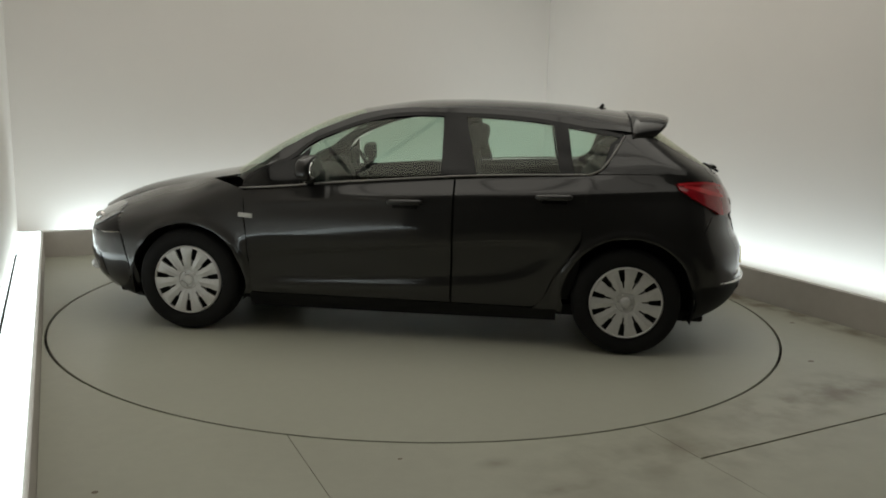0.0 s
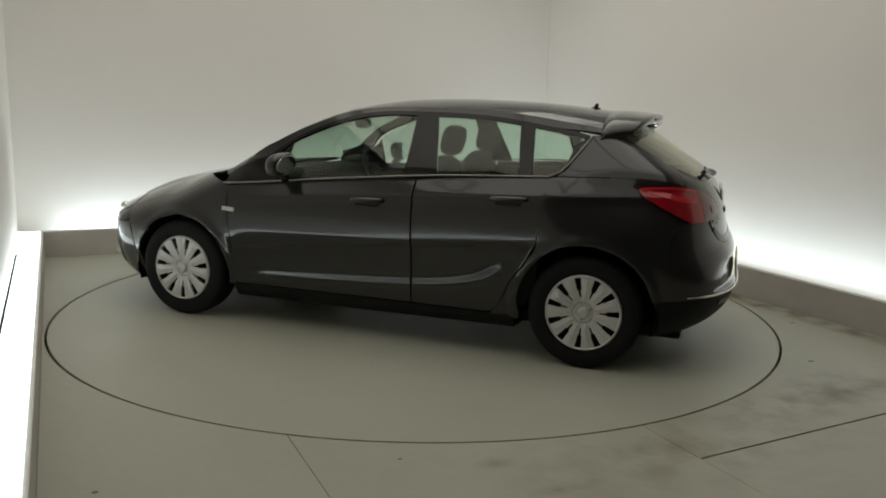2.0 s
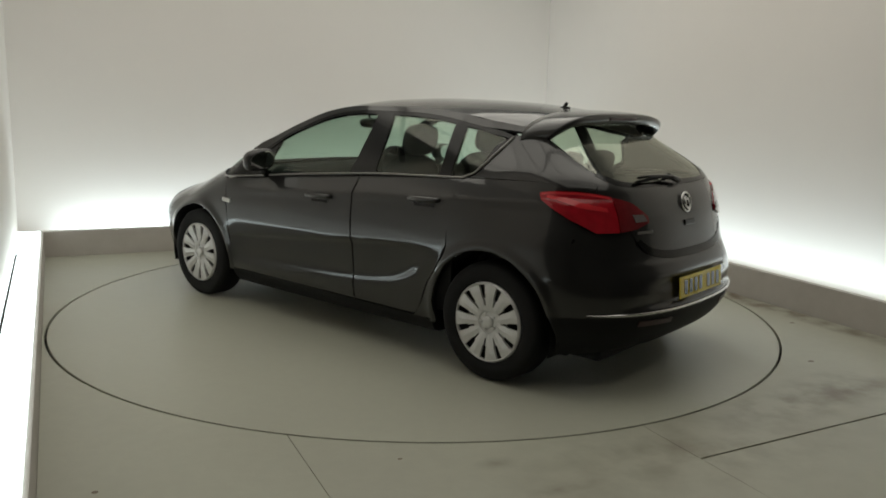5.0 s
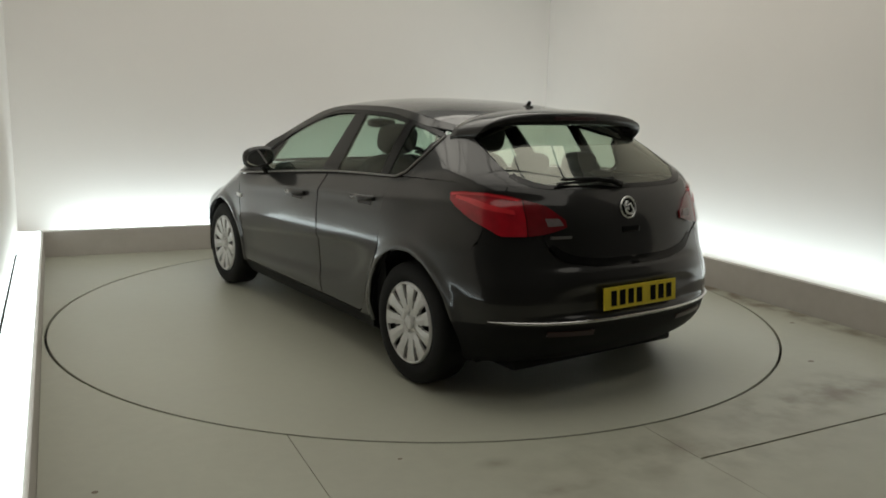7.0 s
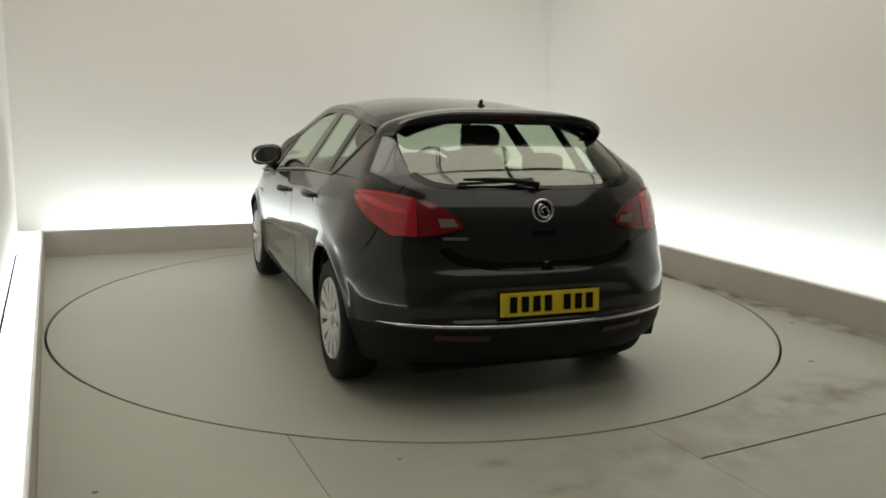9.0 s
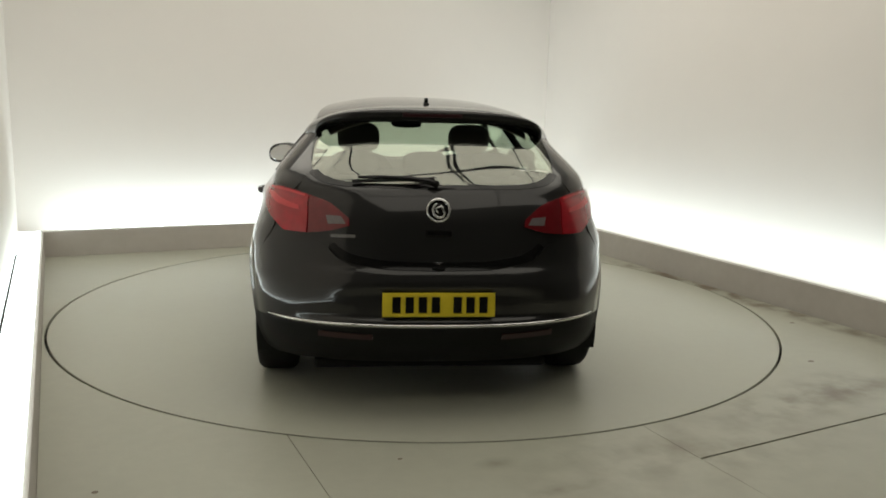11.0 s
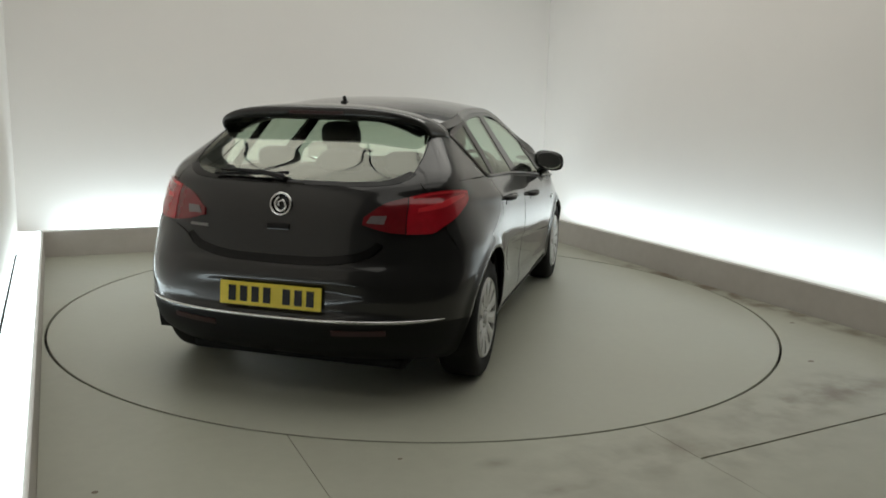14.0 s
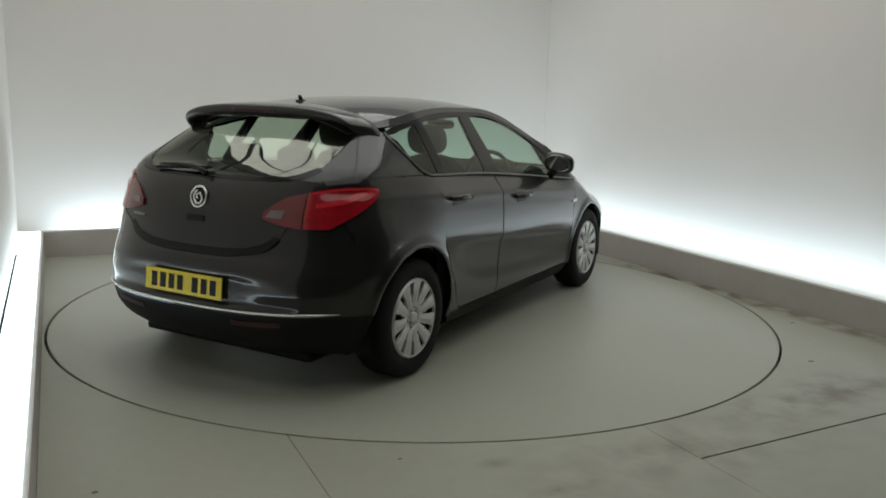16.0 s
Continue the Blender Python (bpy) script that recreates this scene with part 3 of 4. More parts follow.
ROOF_LINE = [(1.035, 0.972), (0.832, 1.096), (0.638, 1.228), (0.458, 1.312), (0.276, 1.377), (0.08, 1.409), (-0.10, 1.418), (-0.43, 1.420), (-0.60, 1.415), (-0.77, 1.404), (-0.94, 1.386), (-1.12, 1.360), (-1.44, 1.310)]


def on_skin(x, z):
    return skin_at(at_x(x, z), z)


def build_top():
    edge = [on_skin(x, z) for x, z in ROOF_LINE]
    # windscreen, from the cowl to the roof
    mid = [(1.20, 0, 0.995), (0.98, 0, 1.135), (0.76, 0, 1.255), (0.56, 0, 1.345), (0.38, 0, 1.398)]
    pane = sheet("windscreen", crowned(edge[:5], mid, 24, 16, 2.2), GLASS, car, "green tinted windscreen", depth=0.004)
    pane.visible_shadow = False
    mid = [(0.375, 0, 1.400), (0.14, 0, 1.442), (-0.06, 0, 1.466), (-0.40, 0, 1.478), (-0.60, 0, 1.475), (-0.78, 0, 1.469), (-0.97, 0, 1.458), (-1.16, 0, 1.441), (-1.47, 0, 1.406)]
    sheet("roof", crowned(edge[4:], mid, 28, 40, 2.6), PAINT, car, "dark grey roof", depth=0.02)
    rows = crowned(edge[4:], mid, 20, 24, 2.6)
    sheet("headlining", [[Vector((p.x, p.y * 0.95, p.z - 0.035)) for p in row] for row in rows], PALE, car, "pale cloth headlining", depth=0.008)
    # bonnet
    xs = (1.03, 1.25, 1.55, 1.86, 2.04, 2.14)
    edge = [on_skin(x, wing_edge(x)) for x in xs]
    mid = [(1.19, 0, 0.990), (1.36, 0, 0.955), (1.62, 0, 0.905), (1.92, 0, 0.835), (2.12, 0, 0.760), (2.25, 0, 0.690)]
    sheet("bonnet", crowned(edge, mid, 28, 30, 2.4), PAINT, car, "dark grey bonnet")
    bm = add_box(bmesh.new(), 0.98, 1.18, -0.62, 0.62, 0.90, 0.955, 0.01)
    part("cowl", bm, PLASTIC, car, "black plastic cowl")


def build_front():
    for_low = [S(1.735, 0.33), S(1.80, 0.25), S(1.95, 0.20), S(2.08, 0.19), R0F(0.19)]
    for_high = [S(1.80, 0.60), S(1.86, 0.585), S(2.02, 0.575), S(2.16, 0.575), R0F(0.575)]
    bumper = sheet("front_bumper", strip(for_low, for_high, 30, 18, trim=0.0), PAINT, car, flips=(1, -1))
    sheet("front_mask", strip([S(1.80, 0.605), S(1.9, 0.59), S(2.02, 0.58), S(2.16, 0.58), R0F(0.58)],
                              [S(1.862, wing_edge(1.862)), S(1.95, wing_edge(1.95)), S(2.04, wing_edge(2.04)), S(2.14, wing_edge(2.14)), R0F(0.665)], 30, 8, trim=0.0), BLACK, car, "black nose panel between the headlamps", flips=(1, -1))
    for f in (1, -1):
        lamp = sheet("headlamp", strip([S(1.865, 0.700), S(1.98, 0.640), S(2.10, 0.600), S(2.185, 0.600)], [S(1.88, 0.745), S(1.98, 0.740), S(2.08, 0.700), S(2.16, 0.665)], 18, 8, lift=0.006), HEADLAMP, car, "clear headlamp with a dark inside", flips=(f,))
        p = on_skin(2.07, 0.655)
        bm = bmesh.new()
        bmesh.ops.create_uvsphere(bm, u_segments=14, v_segments=8, radius=0.032)
        part("lamp_bowl", bm, CHROME, lamp, "chrome lamp bowl", smooth=True, m=pose(p.x + 0.004, f * (p.y + 0.004), p.z))
        sheet("chin", strip([S(1.70, 0.150), S(1.80, 0.150), S(1.95, 0.155), S(2.06, 0.165)], [S(1.725, 0.33), S(1.80, 0.255), S(1.95, 0.205), S(2.08, 0.195)], 18, 6, lift=-0.004), PLASTIC, bumper, "black lower chin of the bumper", flips=(f,))
        sheet("bumper_groove", strip([S(1.99, 0.422), S(2.07, 0.424), S(2.15, 0.426), S(2.20, 0.428)], [S(1.99, 0.434), S(2.07, 0.438), S(2.15, 0.440), S(2.20, 0.442)], 14, 2, lift=0.003), BLACK, bumper, "dark groove over the fog lamp", depth=0.006, flips=(f,))
        p = on_skin(2.10, 0.335)
        recess = sheet("fog_recess", strip([S(1.95, 0.285), S(2.05, 0.275), S(2.16, 0.275)], [S(1.99, 0.42), S(2.06, 0.422), S(2.17, 0.424)], 10, 6, lift=0.004), BLACK, bumper, "black fog lamp recess", flips=(f,))
        bm = bmesh.new()
        bmesh.ops.create_uvsphere(bm, u_segments=14, v_segments=8, radius=0.036)
        part("fog_lamp", bm, CLEAR, recess, "clear round fog lamp", smooth=True, m=pose(p.x, f * p.y, p.z))


def R0F(z):
    """The middle of the nose."""
    return ("s", front_x(z) - 1e-6, z)


HEADLAMP = material("headlamp glass", (0.20, 0.205, 0.21), 0.06, grain=0.7, grain_size=14, coat=1.0, dark=(0.55, 0.56, 0.57))


def build_rear():
    # bumper: a painted upper skin and a darker lower lip, both round the corners
    low = [R(0, 0.422), R(0.30, 0.422), R(0.55, 0.424), S(-1.90, 0.428), S(-1.78, 0.425), S(-1.715, 0.42)]
    high = [R(0, 0.683), R(0.24, 0.687), R(0.44, 0.722), R(0.55, 0.80), S(-1.84, 0.842), S(-1.735, 0.655)]
    bumper = sheet("rear_bumper", strip(low, high, 50, 34, trim=0.0), PAINT, car, "dark grey rear bumper", flips=(1, -1))
    low2 = [R(0, 0.215), R(0.30, 0.215), R(0.55, 0.215), S(-1.86, 0.21), S(-1.75, 0.205), S(-1.69, 0.20)]
    lip = sheet("bumper_lip", strip(low2, low, 44, 12, lift=-0.002, trim=0.0), PLASTIC, bumper, "black lower bumper lip", flips=(1, -1))
    bm = bmesh.new()
    pts = []
    for y in np.linspace(-0.785, 0.785, 71):
        z = 0.438 + 0.006 * (abs(y) / 0.785) ** 2
        p = skin_at(at_y(abs(y), z), z)
        d = Vector((p.x + 1.3, p.y, 0)).normalized()
        pts.append((p.x + d.x * 0.006, math.copysign(p.y + d.y * 0.006, y), z))
    tube(bm, pts, lambda t: 0.0075 * min(1.0, 0.25 + 12 * min(t, 1 - t)), 8)
    part("chrome_strip", bm, CHROME, bumper, "thin chrome strip", smooth=True)
    for f in (1, -1):
        sheet("reflector", strip([R(0.30, 0.366), R(0.55, 0.374)], [R(0.30, 0.392), R(0.55, 0.400)], 10, 2, lift=0.004), DIM_RED, bumper, "red reflector", depth=0.008, flips=(f,))
    # tailgate
    gate = sheet("tailgate", strip([R(0, 0.690), R(0.20, 0.692), R(0.43, 0.728), R(0.50, 0.785), R(0.545, 0.87), R(0.61, 0.965), R(0.655, 1.035)],
                                   [R(0, 1.045), R(0.15, 1.045), R(0.30, 1.047), R(0.42, 1.050), R(0.50, 1.057), R(0.57, 1.076), R(0.61, 1.10)], 40, 26, trim=0.0), PAINT, car, "dark grey tailgate", flips=(1, -1))
    pane = sheet("rear_window", strip([R(0, 1.052), R(0.33, 1.054), R(0.48, 1.063), R(0.55, 1.082), R(0.590, 1.114)],
                                      [R(0, 1.355), R(0.25, 1.354), R(0.42, 1.346), R(0.51, 1.330), R(0.562, 1.305)], 24, 18, lift=-0.003, trim=0.0), REAR_GLASS, gate, "tinted rear window", depth=0.004, flips=(1, -1))
    pane.visible_shadow = False
    for f in (1, -1):
        sheet("side_blade", strip([R(0.588, 1.110), R(0.63, 1.077), R(0.668, 1.040)], [R(0.560, 1.312), R(0.588, 1.306), S(-1.43, 1.292)], 10, 20, lift=-0.002), BLACK, gate, "black gloss blade beside the rear window", flips=(f,))
        sheet("gate_edge", strip([R(0.605, 1.098), R(0.64, 1.062), R(0.672, 1.028)], [R(0.612, 1.105), R(0.648, 1.070), R(0.682, 1.036)], 6, 2, lift=0.001), PAINT, gate, flips=(f,))
    sheet("glass_header", strip([R(0, 1.346), R(0.25, 1.345), R(0.42, 1.337), R(0.51, 1.321), R(0.565, 1.298)], [R(0, 1.396), R(0.25, 1.393), R(0.42, 1.380), R(0.50, 1.350), R(0.568, 1.310)], 24, 4, lift=0.001, trim=0.0), BLACK, gate, "black glass border under the spoiler", depth=0.004, flips=(1, -1))
    # dark frame round the rear glass
    sheet("glass_border", strip([R(0, 1.046), R(0.33, 1.049), R(0.49, 1.058), R(0.565, 1.077), R(0.605, 1.108)],
                                [R(0, 1.066), R(0.33, 1.068), R(0.46, 1.077), R(0.525, 1.096), R(0.568, 1.124)], 30, 2, lift=0.0, trim=0.0), BLACK, gate, "black glass border", depth=0.004, flips=(1, -1))
    # shade under the gate's overhanging lower edge, painted as a black strip on the shut line
    sheet("gate_shade", strip([R(0, 0.684), R(0.20, 0.686), R(0.43, 0.720), R(0.505, 0.785)], [R(0, 0.722), R(0.20, 0.724), R(0.40, 0.752), R(0.482, 0.80)], 30, 3, lift=0.003, trim=0.0), BLACK, gate, "black strip painting the shade along the gate's lower edge", depth=0.01, flips=(1, -1))
    # spoiler: carries the roof on to a lip whose ends wrap down to the pillars
    bm = bmesh.new()
    rows, root = [], on_skin(-1.345, 1.266)
    for i in range(57):
        a = math.pi * (i / 56 - 0.5)
        c, sn = max(math.cos(a), 0.0), math.sin(a)
        side, k = math.copysign(1, sn), abs(sn)
        y0, z0, x0 = (root.y + 0.004) * side * k ** (2 / 2.2), 1.266 + 0.163 * c ** (2 / 2.2), -1.345
        y1, up = 0.588 * side * k ** (2 / 3.2), c ** (2 / 3.2)
        zt, back, thick = 1.256 + 0.154 * up, -1.440 - 0.148 * up ** 0.7, 0.018 + 0.032 * up
        prof = [(x0, y0 * 0.985, z0 - 0.012), (x0, y0, z0)]
        for t in (0.25, 0.5, 0.75, 0.93):
            prof.append((x0 + (back - x0) * t, y0 + (y1 - y0) * t, z0 + (zt - z0) * t + 0.006 * math.sin(math.pi * t)))
        out = 1 - 0.03 * (1 - up)
        prof += [(back, y1, zt - 0.005 * up), (back + 0.006, y1 * out, zt - thick * up), (back + 0.05, y1 * out * 0.985, zt - thick * up - 0.012 * up), (back + 0.13, y1 * 0.95, zt - thick * up - 0.010 * up)]
        rows.append([bm.verts.new(p) for p in prof])
    for a, b in zip(rows, rows[1:]):
        for k in range(len(a) - 1):
            bm.faces.new((a[k], a[k + 1], b[k + 1], b[k]))
    bm.faces.new(rows[0])
    bm.faces.new(rows[-1][::-1])
    spoiler = part("roof_spoiler", bm, PAINT, gate, "dark grey roof spoiler", smooth=False)
    spoiler.data.shade_smooth()
    bm = bmesh.new()
    add_box(bm, -0.006, 0.006, -0.15, 0.15, -0.009, 0.009, 0.003)
    part("brake_light", bm, DIM_RED, spoiler, "dark red high brake light", m=pose(-1.584, 0, 1.382))
    # badge, name bar, release, wiper
    p = skin_at(0.0, 0.955)
    m = pose(p.x - 0.006, 0, 0.955, 0, 12, 0)
    bm = lathe(bmesh.new(), [(0.046, 0.0), (0.046, 0.008), (0.051, 0.011), (0.057, 0.008), (0.058, 0.0)], 40, "z", True)
    badge = part("badge", bm, CHROME, gate, "round chrome badge ring", smooth=True, m=m @ pose(0, 0, 0, 0, -90, 0))
    bm = lathe(bmesh.new(), [(0.0001, 0.0), (0.046, 0.0), (0.046, 0.004), (0.0001, 0.005)], 32, "z")
    part("badge_plate", bm, BLACK, badge, "dark badge centre", smooth=True)
    bm = bmesh.new()
    tube(bm, [(0.034 * math.cos(a), 0.030 * math.sin(a) - 0.004, 0.008) for a in np.linspace(0.4, 3.6, 12)], 0.007, 6)
    tube(bm, [(-0.034, -0.018, 0.008), (-0.01, -0.030, 0.008), (0.02, -0.012, 0.008), (0.008, 0.012, 0.008), (-0.012, 0.004, 0.008)], 0.006, 6)
    part("badge_shape", bm, CHROME, badge, "plain curved chrome shape", smooth=True)
    p = skin_at(at_y(0.44, 0.832), 0.832)
    bm = add_box(bmesh.new(), -0.003, 0.003, -0.058, 0.058, -0.007, 0.007, 0.002)
    part("name_bar", bm, SATIN, gate, "small chrome bar", m=pose(p.x - 0.001, 0.44, p.z, 0, 8, -13))
    bm = add_box(bmesh.new(), -0.006, 0.010, -0.06, 0.06, -0.016, 0.016, 0.006)
    part("release_button", bm, BLACK, gate, "black release button", m=pose(rear_x(0.852) - 0.002, 0, 0.852, 0, 6, 0))
    bm = bmesh.new()
    q = [skin_at(at_y(y, z), z) + Vector((-0.022, 0, 0.016)) for y, z in ((0.0, 1.052), (0.05, 1.068), (0.15, 1.078), (0.26, 1.082), (0.37, 1.080))]
    tube(bm, q, lambda t: 0.017 - 0.011 * t, 8)
    wiper = part("rear_wiper", bm, BLACK, gate, "black rear wiper arm", smooth=True)
    bm = bmesh.new()
    tube(bm, [skin_at(at_y(y, z), z) + Vector((-0.012, 0, 0.010)) for y, z in ((0.01, 1.085), (0.18, 1.075), (0.40, 1.066))], 0.008, 6)
    part("wiper_blade", bm, RUBBER, wiper, "black wiper blade", smooth=True)
    # number plate: yellow, its signs as plain bars
    bm = add_box(bmesh.new(), -0.004, 0.004, -0.26, 0.26, -0.0555, 0.0555, 0.003)
    plate_x = rear_x(0.52) + 0.019
    number = part("number_plate", bm, YELLOW, bumper, "yellow number plate with dark bars", m=pose(plate_x - 0.012, 0, 0.536, 0, 5, 0))
    for y in (0.195, 0.135, 0.075, 0.015, -0.085, -0.145, -0.205):
        part("bar", add_box(bmesh.new(), -0.0065, -0.0042, y - 0.019, y + 0.019, -0.037, 0.037), BLACK, number)
    # tail lamps
    for f in (1, -1):
        low = [S(-1.606, 0.985), S(-1.67, 0.948), S(-1.745, 0.905), S(-1.82, 0.866), R(0.70, 0.838), R(0.605, 0.838)]
        high = [S(-1.590, 1.022), S(-1.655, 1.032), S(-1.74, 1.034), R(0.70, 1.030), R(0.655, 1.022), R(0.597, 1.006)]
        lamp = sheet("tail_lamp", strip(low, high, 34, 14, lift=0.012, trim=0.0), RED, car, "red wrap-around tail lamp", depth=0.03, flips=(f,))
        sheet("inner_lamp", strip([R(0.600, 0.838), R(0.51, 0.850), R(0.408, 0.878)], [R(0.592, 1.004), R(0.50, 0.975), R(0.412, 0.912)], 16, 10, lift=0.011, trim=0.0), DARK_RED, lamp, "darker red inner lamp", depth=0.03, flips=(f,))
        sheet("reversing_lens", strip([R(0.505, 0.882), R(0.425, 0.886)], [R(0.515, 0.920), R(0.445, 0.918)], 6, 3, lift=0.0145), DULL_CLEAR, lamp, "dull pale reversing lens", depth=0.006, flips=(f,))
        sheet("lamp_band", strip([S(-1.63, 0.996), S(-1.72, 0.975), R(0.74, 0.955), R(0.64, 0.935)], [S(-1.63, 1.012), S(-1.72, 1.000), R(0.735, 0.982), R(0.64, 0.955)], 16, 2, lift=0.0145), BRIGHT_RED, lamp, "bright red inner band", depth=0.006, flips=(f,))
        # the ceiling's highlight on the lamp's upper edge, painted in brighter red
        sheet("lamp_highlight", strip([S(-1.60, 1.006), S(-1.66, 1.017), S(-1.74, 1.019), R(0.70, 1.014), R(0.61, 0.994)], [S(-1.60, 1.020), S(-1.66, 1.029), S(-1.74, 1.031), R(0.70, 1.027), R(0.61, 1.006)], 20, 2, lift=0.0145), BRIGHT_RED, lamp, "bright red strip painting the highlight on the upper edge", depth=0.006, flips=(f,))
    for f in (1, -1):
        sheet("corner_panel", strip([R(0.50, 0.66), R(0.62, 0.64), S(-1.80, 0.62), S(-1.62, 0.70), S(-1.50, 0.72)], [R(0.50, 0.95), R(0.62, 1.05), S(-1.80, 1.062), S(-1.64, 1.064), S(-1.50, 1.062)], 24, 12, lift=-0.006), PAINT, car, "painted rear corner behind the lamp", flips=(f,))
    # aerial
    bm = bmesh.new()
    add_box(bm, -1.225, -1.165, -0.016, 0.016, 1.424, 1.444, 0.007)
    tube(bm, [(-1.19, 0, 1.438), (-1.20, 0, 1.456), (-1.208, 0, 1.466)], lambda t: 0.013 - 0.003 * t, 8)
    part("aerial", bm, BLACK, car, "short black aerial", smooth=True)


DULL_CLEAR = material("dull clear lens", (0.17, 0.14, 0.14), 0.2, grain=0.3, grain_size=60, coat=1.0)
DIM_RED = material("dim red reflector", (0.028, 0.003, 0.004), 0.3, grain=0.2, grain_size=40)
DARK_RED = material("dark red lens", (0.16, 0.006, 0.010), 0.14, grain=0.35, grain_size=30, coat=1.0)
BRIGHT_RED = material("bright red lens", (0.62, 0.03, 0.04), 0.1, grain=0.2, grain_size=40, coat=1.0)


def build_wheels():
    tyre = [(0.213, -0.085), (0.225, -0.098), (0.262, -0.103), (0.298, -0.098), (0.314, -0.082), (TYRE, -0.055), (TYRE, 0.055), (0.314, 0.082), (0.298, 0.098), (0.262, 0.103), (0.225, 0.098), (0.213, 0.085)]
    tyre_me = mesh_of("tyre", lathe(bmesh.new(), tyre, 56, "y", True), RUBBER, True)
    # wheel cover: a dished disc with eleven openings
    bm = bmesh.new()
    n, sub = 11, 12
    radii = (0.030, 0.056, 0.062, 0.090, 0.130, 0.168, 0.201, 0.206, 0.215)
    depth = (0.082, 0.081, 0.089, 0.092, 0.097, 0.100, 0.101, 0.105, 0.094)
    count = n * sub
    rings = [[bm.verts.new((r * math.cos(2 * math.pi * k / count), d, r * math.sin(2 * math.pi * k / count))) for k in range(count)] for r, d in zip(radii, depth)]
    for i in range(len(radii) - 1):
        for k in range(count):
            o = k % sub
            gap = (i == 3 and o in (5, 6)) or (i == 4 and o in (4, 5, 6, 7)) or (i == 5 and o in (4, 5, 6, 7))
            if not gap:
                bm.faces.new((rings[i][k], rings[i][(k + 1) % count], rings[i + 1][(k + 1) % count], rings[i + 1][k]))
    # raise the middle of each spoke a little
    for i in (3, 4, 5):
        for k, v in enumerate(rings[i]):
            o = min(k % sub, sub - k % sub)
            v.co.y += 0.0055 * (1 - o / 4) if o < 4 else 0
    rim_edges = [e for e in bm.edges if len(e.link_faces) == 1]
    made = bmesh.ops.extrude_edge_only(bm, edges=rim_edges)["geom"]
    for v in made:
        if isinstance(v, bmesh.types.BMVert):
            v.co.y -= 0.014
    cover_me = mesh_of("wheel_cover", bm, SILVER, False)
    cap = lathe(bmesh.new(), [(0.0001, 0.103), (0.020, 0.102), (0.028, 0.099), (0.033, 0.092), (0.033, 0.080)], 28, "y")
    cap_me = mesh_of("centre_cap", cap, SILVER, True)
    bolt_me = mesh_of("bolt", lathe(bmesh.new(), [(0.0001, 0.092), (0.007, 0.091), (0.008, 0.084)], 10, "y"), SILVER, True)
    rim_me = mesh_of("rim", lathe(bmesh.new(), [(0.0001, 0.02), (0.10, 0.018), (0.185, 0.03), (0.208, 0.05), (0.214, 0.086), (0.214, -0.08), (0.19, -0.07), (0.17, 0.0), (0.0001, 0.0)], 44, "y"), DARK_METAL, True)
    for x in (AXLE, -AXLE):
        for f in (1, -1):
            wheel = new("wheel", tyre_me)
            wheel.parent = car
            turn = 9 if x > 0 else 3
            wheel.matrix_basis = pose(x, f * 0.782, HUB, 0, turn, 0 if f > 0 else 180)
            for name, me in (("rim", rim_me), ("wheel_cover", cover_me), ("centre_cap", cap_me)):
                ob = new(name, me)
                ob.parent = wheel
            for k in range(5):
                ob = new("bolt", bolt_me)
                ob.parent = wheel
                ob.location = (0.047 * math.cos(1.2566 * k), 0, 0.047 * math.sin(1.2566 * k))
            tagged(wheel, "black tyre on a wheel with a silver eleven-spoke cover")
            # arch lining
            r = (ARCH_F if x > 0 else ARCH_R) - 0.004
            bm = bmesh.new()
            a = [[bm.verts.new((x + (r + 0.01) * math.cos(t), f * y, HUB + (r + 0.01) * math.sin(t))) for t in np.linspace(-0.3, math.pi + 0.3, 28)] for y in (0.865, 0.60)]
            for k in range(27):
                bm.faces.new((a[0][k], a[0][k + 1], a[1][k + 1], a[1][k]))
            c = bm.verts.new((x, f * 0.60, HUB))
            for k in range(27):
                bm.faces.new((a[1][k], a[1][k + 1], c))
            part("arch_lining", bm, PLASTIC, car, "black wheel arch lining", smooth=False)


def build_mirrors():
    for f in (1, -1):
        bm = bmesh.new()
        bmesh.ops.create_uvsphere(bm, u_segments=24, v_segments=14, radius=1.0)
        for v in bm.verts:
            x, y, z = v.co
            sq = lambda t: math.copysign(abs(t) ** 0.72, t)
            x, y, z = sq(x), sq(y), sq(z)
            back = 1.0 if x > 0 else 0.45
            v.co = Vector((0.078 * x * back, 0.108 * y, 0.072 * z - 0.012 * y * f))
        mirror = part("door_mirror", bm, PAINT, car, "dark grey door mirror", smooth=True, m=pose(0.545, f * 0.915, 1.048, 0, 0, -f * 8))
        bm = bmesh.new()
        tube(bm, [(0.03, -f * 0.07, -0.092), (0.02, -f * 0.05, -0.080), (0.005, -f * 0.02, -0.058)], lambda t: 0.030 - 0.006 * t, 8)
        part("mirror_foot", bm, BLACK, mirror, "black mirror foot", smooth=True)
        bm = lathe(bmesh.new(), [(0.0001, 0.0), (0.9, 0.0), (1.0, 0.01), (1.0, 0.05)], 28, "z")
        for v in bm.verts:
            v.co = Vector((-0.038 + v.co.z * 0.1, 0.092 * v.co.x, 0.058 * v.co.y - 0.012 * v.co.x * f))
        part("mirror_glass", bm, MIRROR, mirror, "mirror glass", smooth=False)


MIRROR = material("mirror glass", (0.8, 0.82, 0.82), 0.02, metal=1.0)


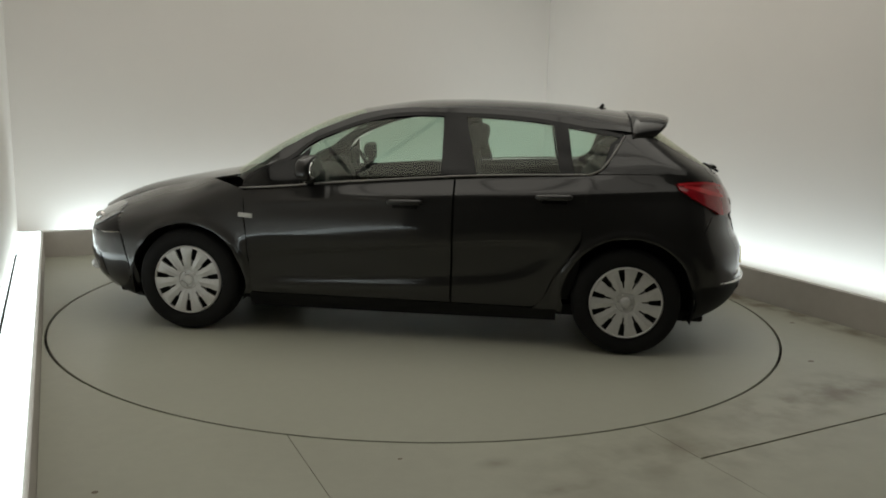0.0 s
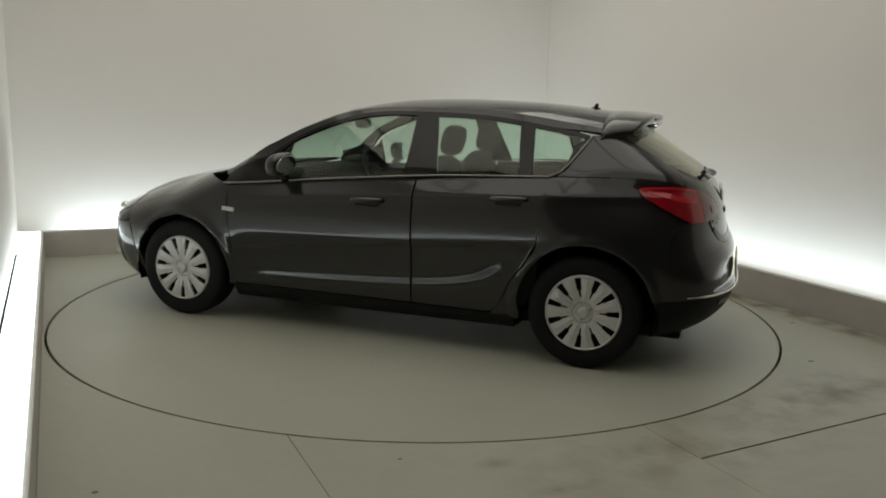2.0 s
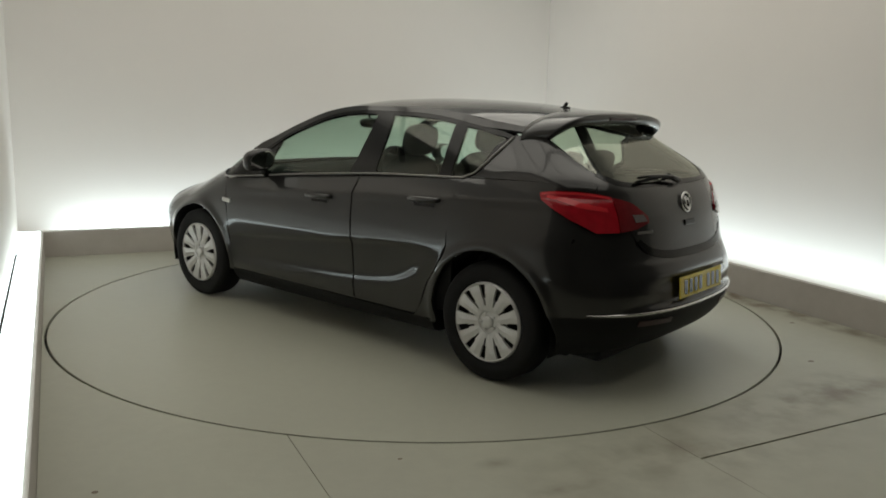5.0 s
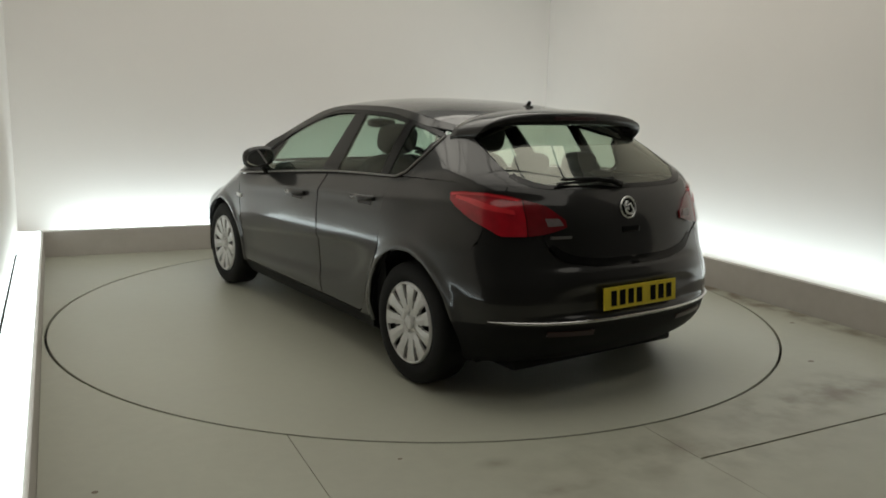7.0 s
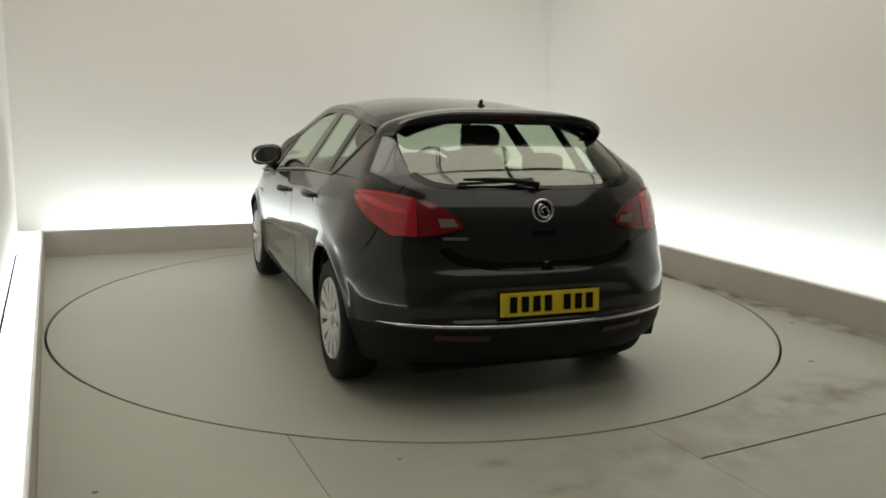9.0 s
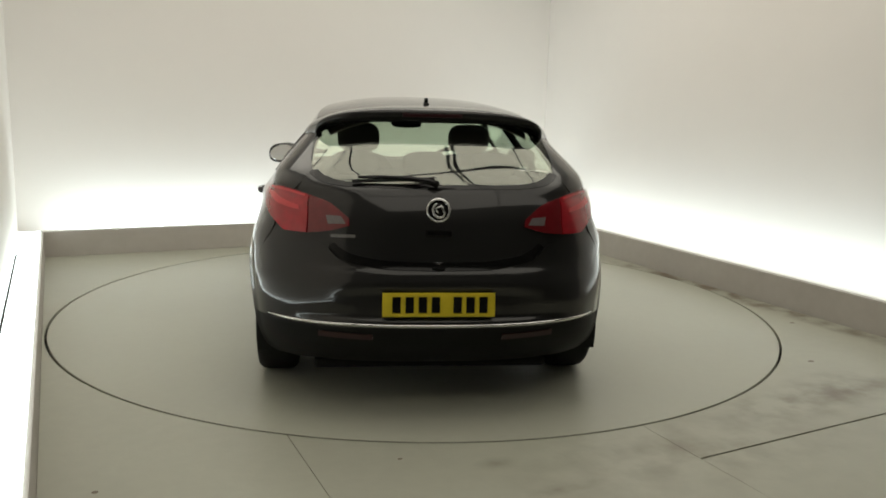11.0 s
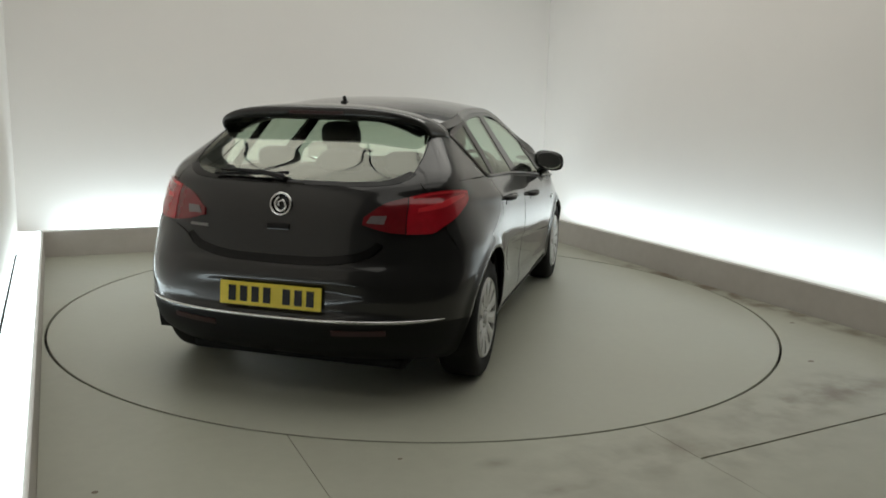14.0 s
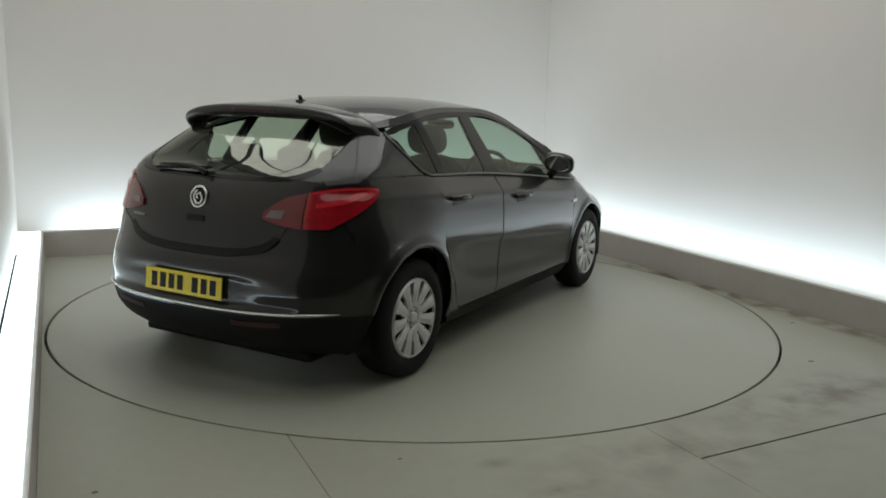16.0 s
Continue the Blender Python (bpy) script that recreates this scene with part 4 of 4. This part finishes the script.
def soft_block(bm, sx, sy, sz, m, n=3.0, seg=14):
    """A cushion: a rounded block."""
    got = bmesh.ops.create_uvsphere(bm, u_segments=seg * 2, v_segments=seg, radius=1.0)["verts"]
    for v in got:
        p = v.co
        k = (abs(p.x) ** n + abs(p.y) ** n + abs(p.z) ** n) ** (-1 / n)
        v.co = m @ Vector((p.x * k * sx, p.y * k * sy, p.z * k * sz))
    return bm


def build_inside():
    cabin = part("cabin_floor", add_box(bmesh.new(), -1.75, 1.0, -0.74, 0.74, 0.20, 0.26), PLASTIC, car, "dark cabin floor")
    part("underbody", add_box(bmesh.new(), -1.85, 1.95, -0.58, 0.58, 0.15, 0.20, 0.02), PLASTIC, car, "black underbody")
    # wide pan added to block light and deepen the shade under the car
    part("floor_pan", add_box(bmesh.new(), -0.93, 0.93, -0.78, 0.78, 0.165, 0.199, 0.01), PLASTIC, car, "black floor pan between the axles, added to deepen the shade below")
    part("boot_floor", add_box(bmesh.new(), -1.85, -1.2, -0.60, 0.60, 0.45, 0.50), PLASTIC, car)
    part("parcel_shelf", add_box(bmesh.new(), -1.80, -1.12, -0.62, 0.62, 0.985, 1.005, 0.006), CLOTH, car, "black parcel shelf")
    part("bulkhead", add_box(bmesh.new(), 0.98, 1.02, -0.72, 0.72, 0.22, 0.93), PLASTIC, car)
    for f in (1, -1):
        rows = strip([S(0.93, 0.27), S(0.3, 0.27), S(-0.3, 0.27), S(-0.9, 0.30), S(-1.0, 0.30)], [S(0.93, 0.905), S(0.3, 0.962), S(-0.3, 1.008), S(-0.8, 1.03), S(-1.2, 1.04)], 20, 8, lift=-0.05)
        sheet("door_lining", rows, PLASTIC, car, "dark door lining", flips=(f,))
        rows = strip([S(-1.0, 0.78), S(-1.25, 0.80), S(-1.5, 0.80), S(-1.75, 0.80)], [S(-1.2, 1.05), S(-1.35, 1.06), S(-1.5, 1.06), S(-1.75, 1.05)], 12, 6, lift=-0.05)
        sheet("boot_lining", rows, PLASTIC, car, "dark boot lining", flips=(f,))
    bm = soft_block(bmesh.new(), 0.24, 0.70, 0.13, pose(0.82, 0, 0.86, 0, 8, 0), 4)
    dash = part("dashboard", bm, PLASTIC, car, "black dashboard", smooth=True)
    bm = soft_block(bmesh.new(), 0.06, 0.16, 0.05, pose(0.68, -0.36, 0.99), 3)
    part("instrument_hood", bm, PLASTIC, dash, smooth=True)
    # steering wheel (right-hand drive)
    bm = bmesh.new()
    tube(bm, [(0, 0.18 * math.cos(a), 0.18 * math.sin(a)) for a in np.linspace(0, 2 * math.pi, 32, endpoint=False)], 0.016, 8, closed=True)
    for a in (0, math.pi, -math.pi / 2):
        tube(bm, [(0.01, 0.05 * math.cos(a), 0.05 * math.sin(a)), (0, 0.17 * math.cos(a), 0.17 * math.sin(a))], 0.014, 6)
    soft_block(bm, 0.03, 0.065, 0.06, pose(0.015, 0, 0), 3, 8)
    part("steering_wheel", bm, PLASTIC, car, "black steering wheel", smooth=True, m=pose(0.50, -0.36, 0.93, 0, 22, 0))
    # seats
    for y in (0.36, -0.36):
        seat = part("front_seat", soft_block(bmesh.new(), 0.27, 0.25, 0.09, pose(0.12, y, 0.48, 0, -8, 0), 4), CLOTH, car, "dark cloth front seat", smooth=True)
        part("backrest", soft_block(bmesh.new(), 0.08, 0.245, 0.33, pose(-0.22, y, 0.80, 0, -20, 0), 3.5), CLOTH, seat, smooth=True)
        part("headrest", soft_block(bmesh.new(), 0.055, 0.135, 0.095, pose(-0.370, y, 1.215, 0, -14, 0), 3.2), CLOTH, seat, smooth=True)
        for d in (-0.06, 0.06):
            part("headrest_rod", tube(bmesh.new(), [(-0.33, y + d, 1.07), (-0.365, y + d, 1.19)], 0.007, 6), CHROME, seat, smooth=True)
    bench = part("rear_bench", soft_block(bmesh.new(), 0.26, 0.64, 0.10, pose(-0.82, 0, 0.50, 0, -6, 0), 5), CLOTH, car, "dark cloth rear bench", smooth=True)
    part("backrest", soft_block(bmesh.new(), 0.08, 0.63, 0.31, pose(-1.12, 0, 0.78, 0, -20, 0), 5), CLOTH, bench, smooth=True)
    for y in (0.38, 0.0, -0.38):
        part("headrest", soft_block(bmesh.new(), 0.045, 0.125, 0.065, pose(-1.24, y, 1.115, 0, -10, 0), 3.2), CLOTH, bench, smooth=True)
    bm = soft_block(bmesh.new(), 0.02, 0.115, 0.034, pose(0.44, 0, 1.29, 0, 12, 0), 3.5, 8)
    tube(bm, [(0.455, 0, 1.30), (0.475, 0, 1.36)], 0.010, 6)
    part("inside_mirror", bm, BLACK, car, "black inside mirror", smooth=True)


build_sides()
build_top()
build_front()
build_rear()
build_wheels()
build_mirrors()
build_inside()


# ---- what moves ----
TURN = ((0.0, 171.73), (1.0, 164.92), (2.0, 158.16), (3.0, 151.46), (4.0, 144.64), (5.2, 136.2), (6.5, 126.95), (7.5, 119.98),
        (8.5, 112.83), (9.2, 107.8), (10.3, 99.9), (11.5, 91.25), (12.5, 84.02), (13.5, 76.88), (14.5, 69.80), (15.25, 64.46), (16.0, 59.21))


def motions():
    walk(turntable, [(t, pose(0, 0, 0, 0, 0, a)) for t, a in TURN])
    walk(car, [(t, pose(0, 0, 0, 0, 0, a) @ pose(-0.025, 0.088, 0)) for t, a in TURN])


motions()
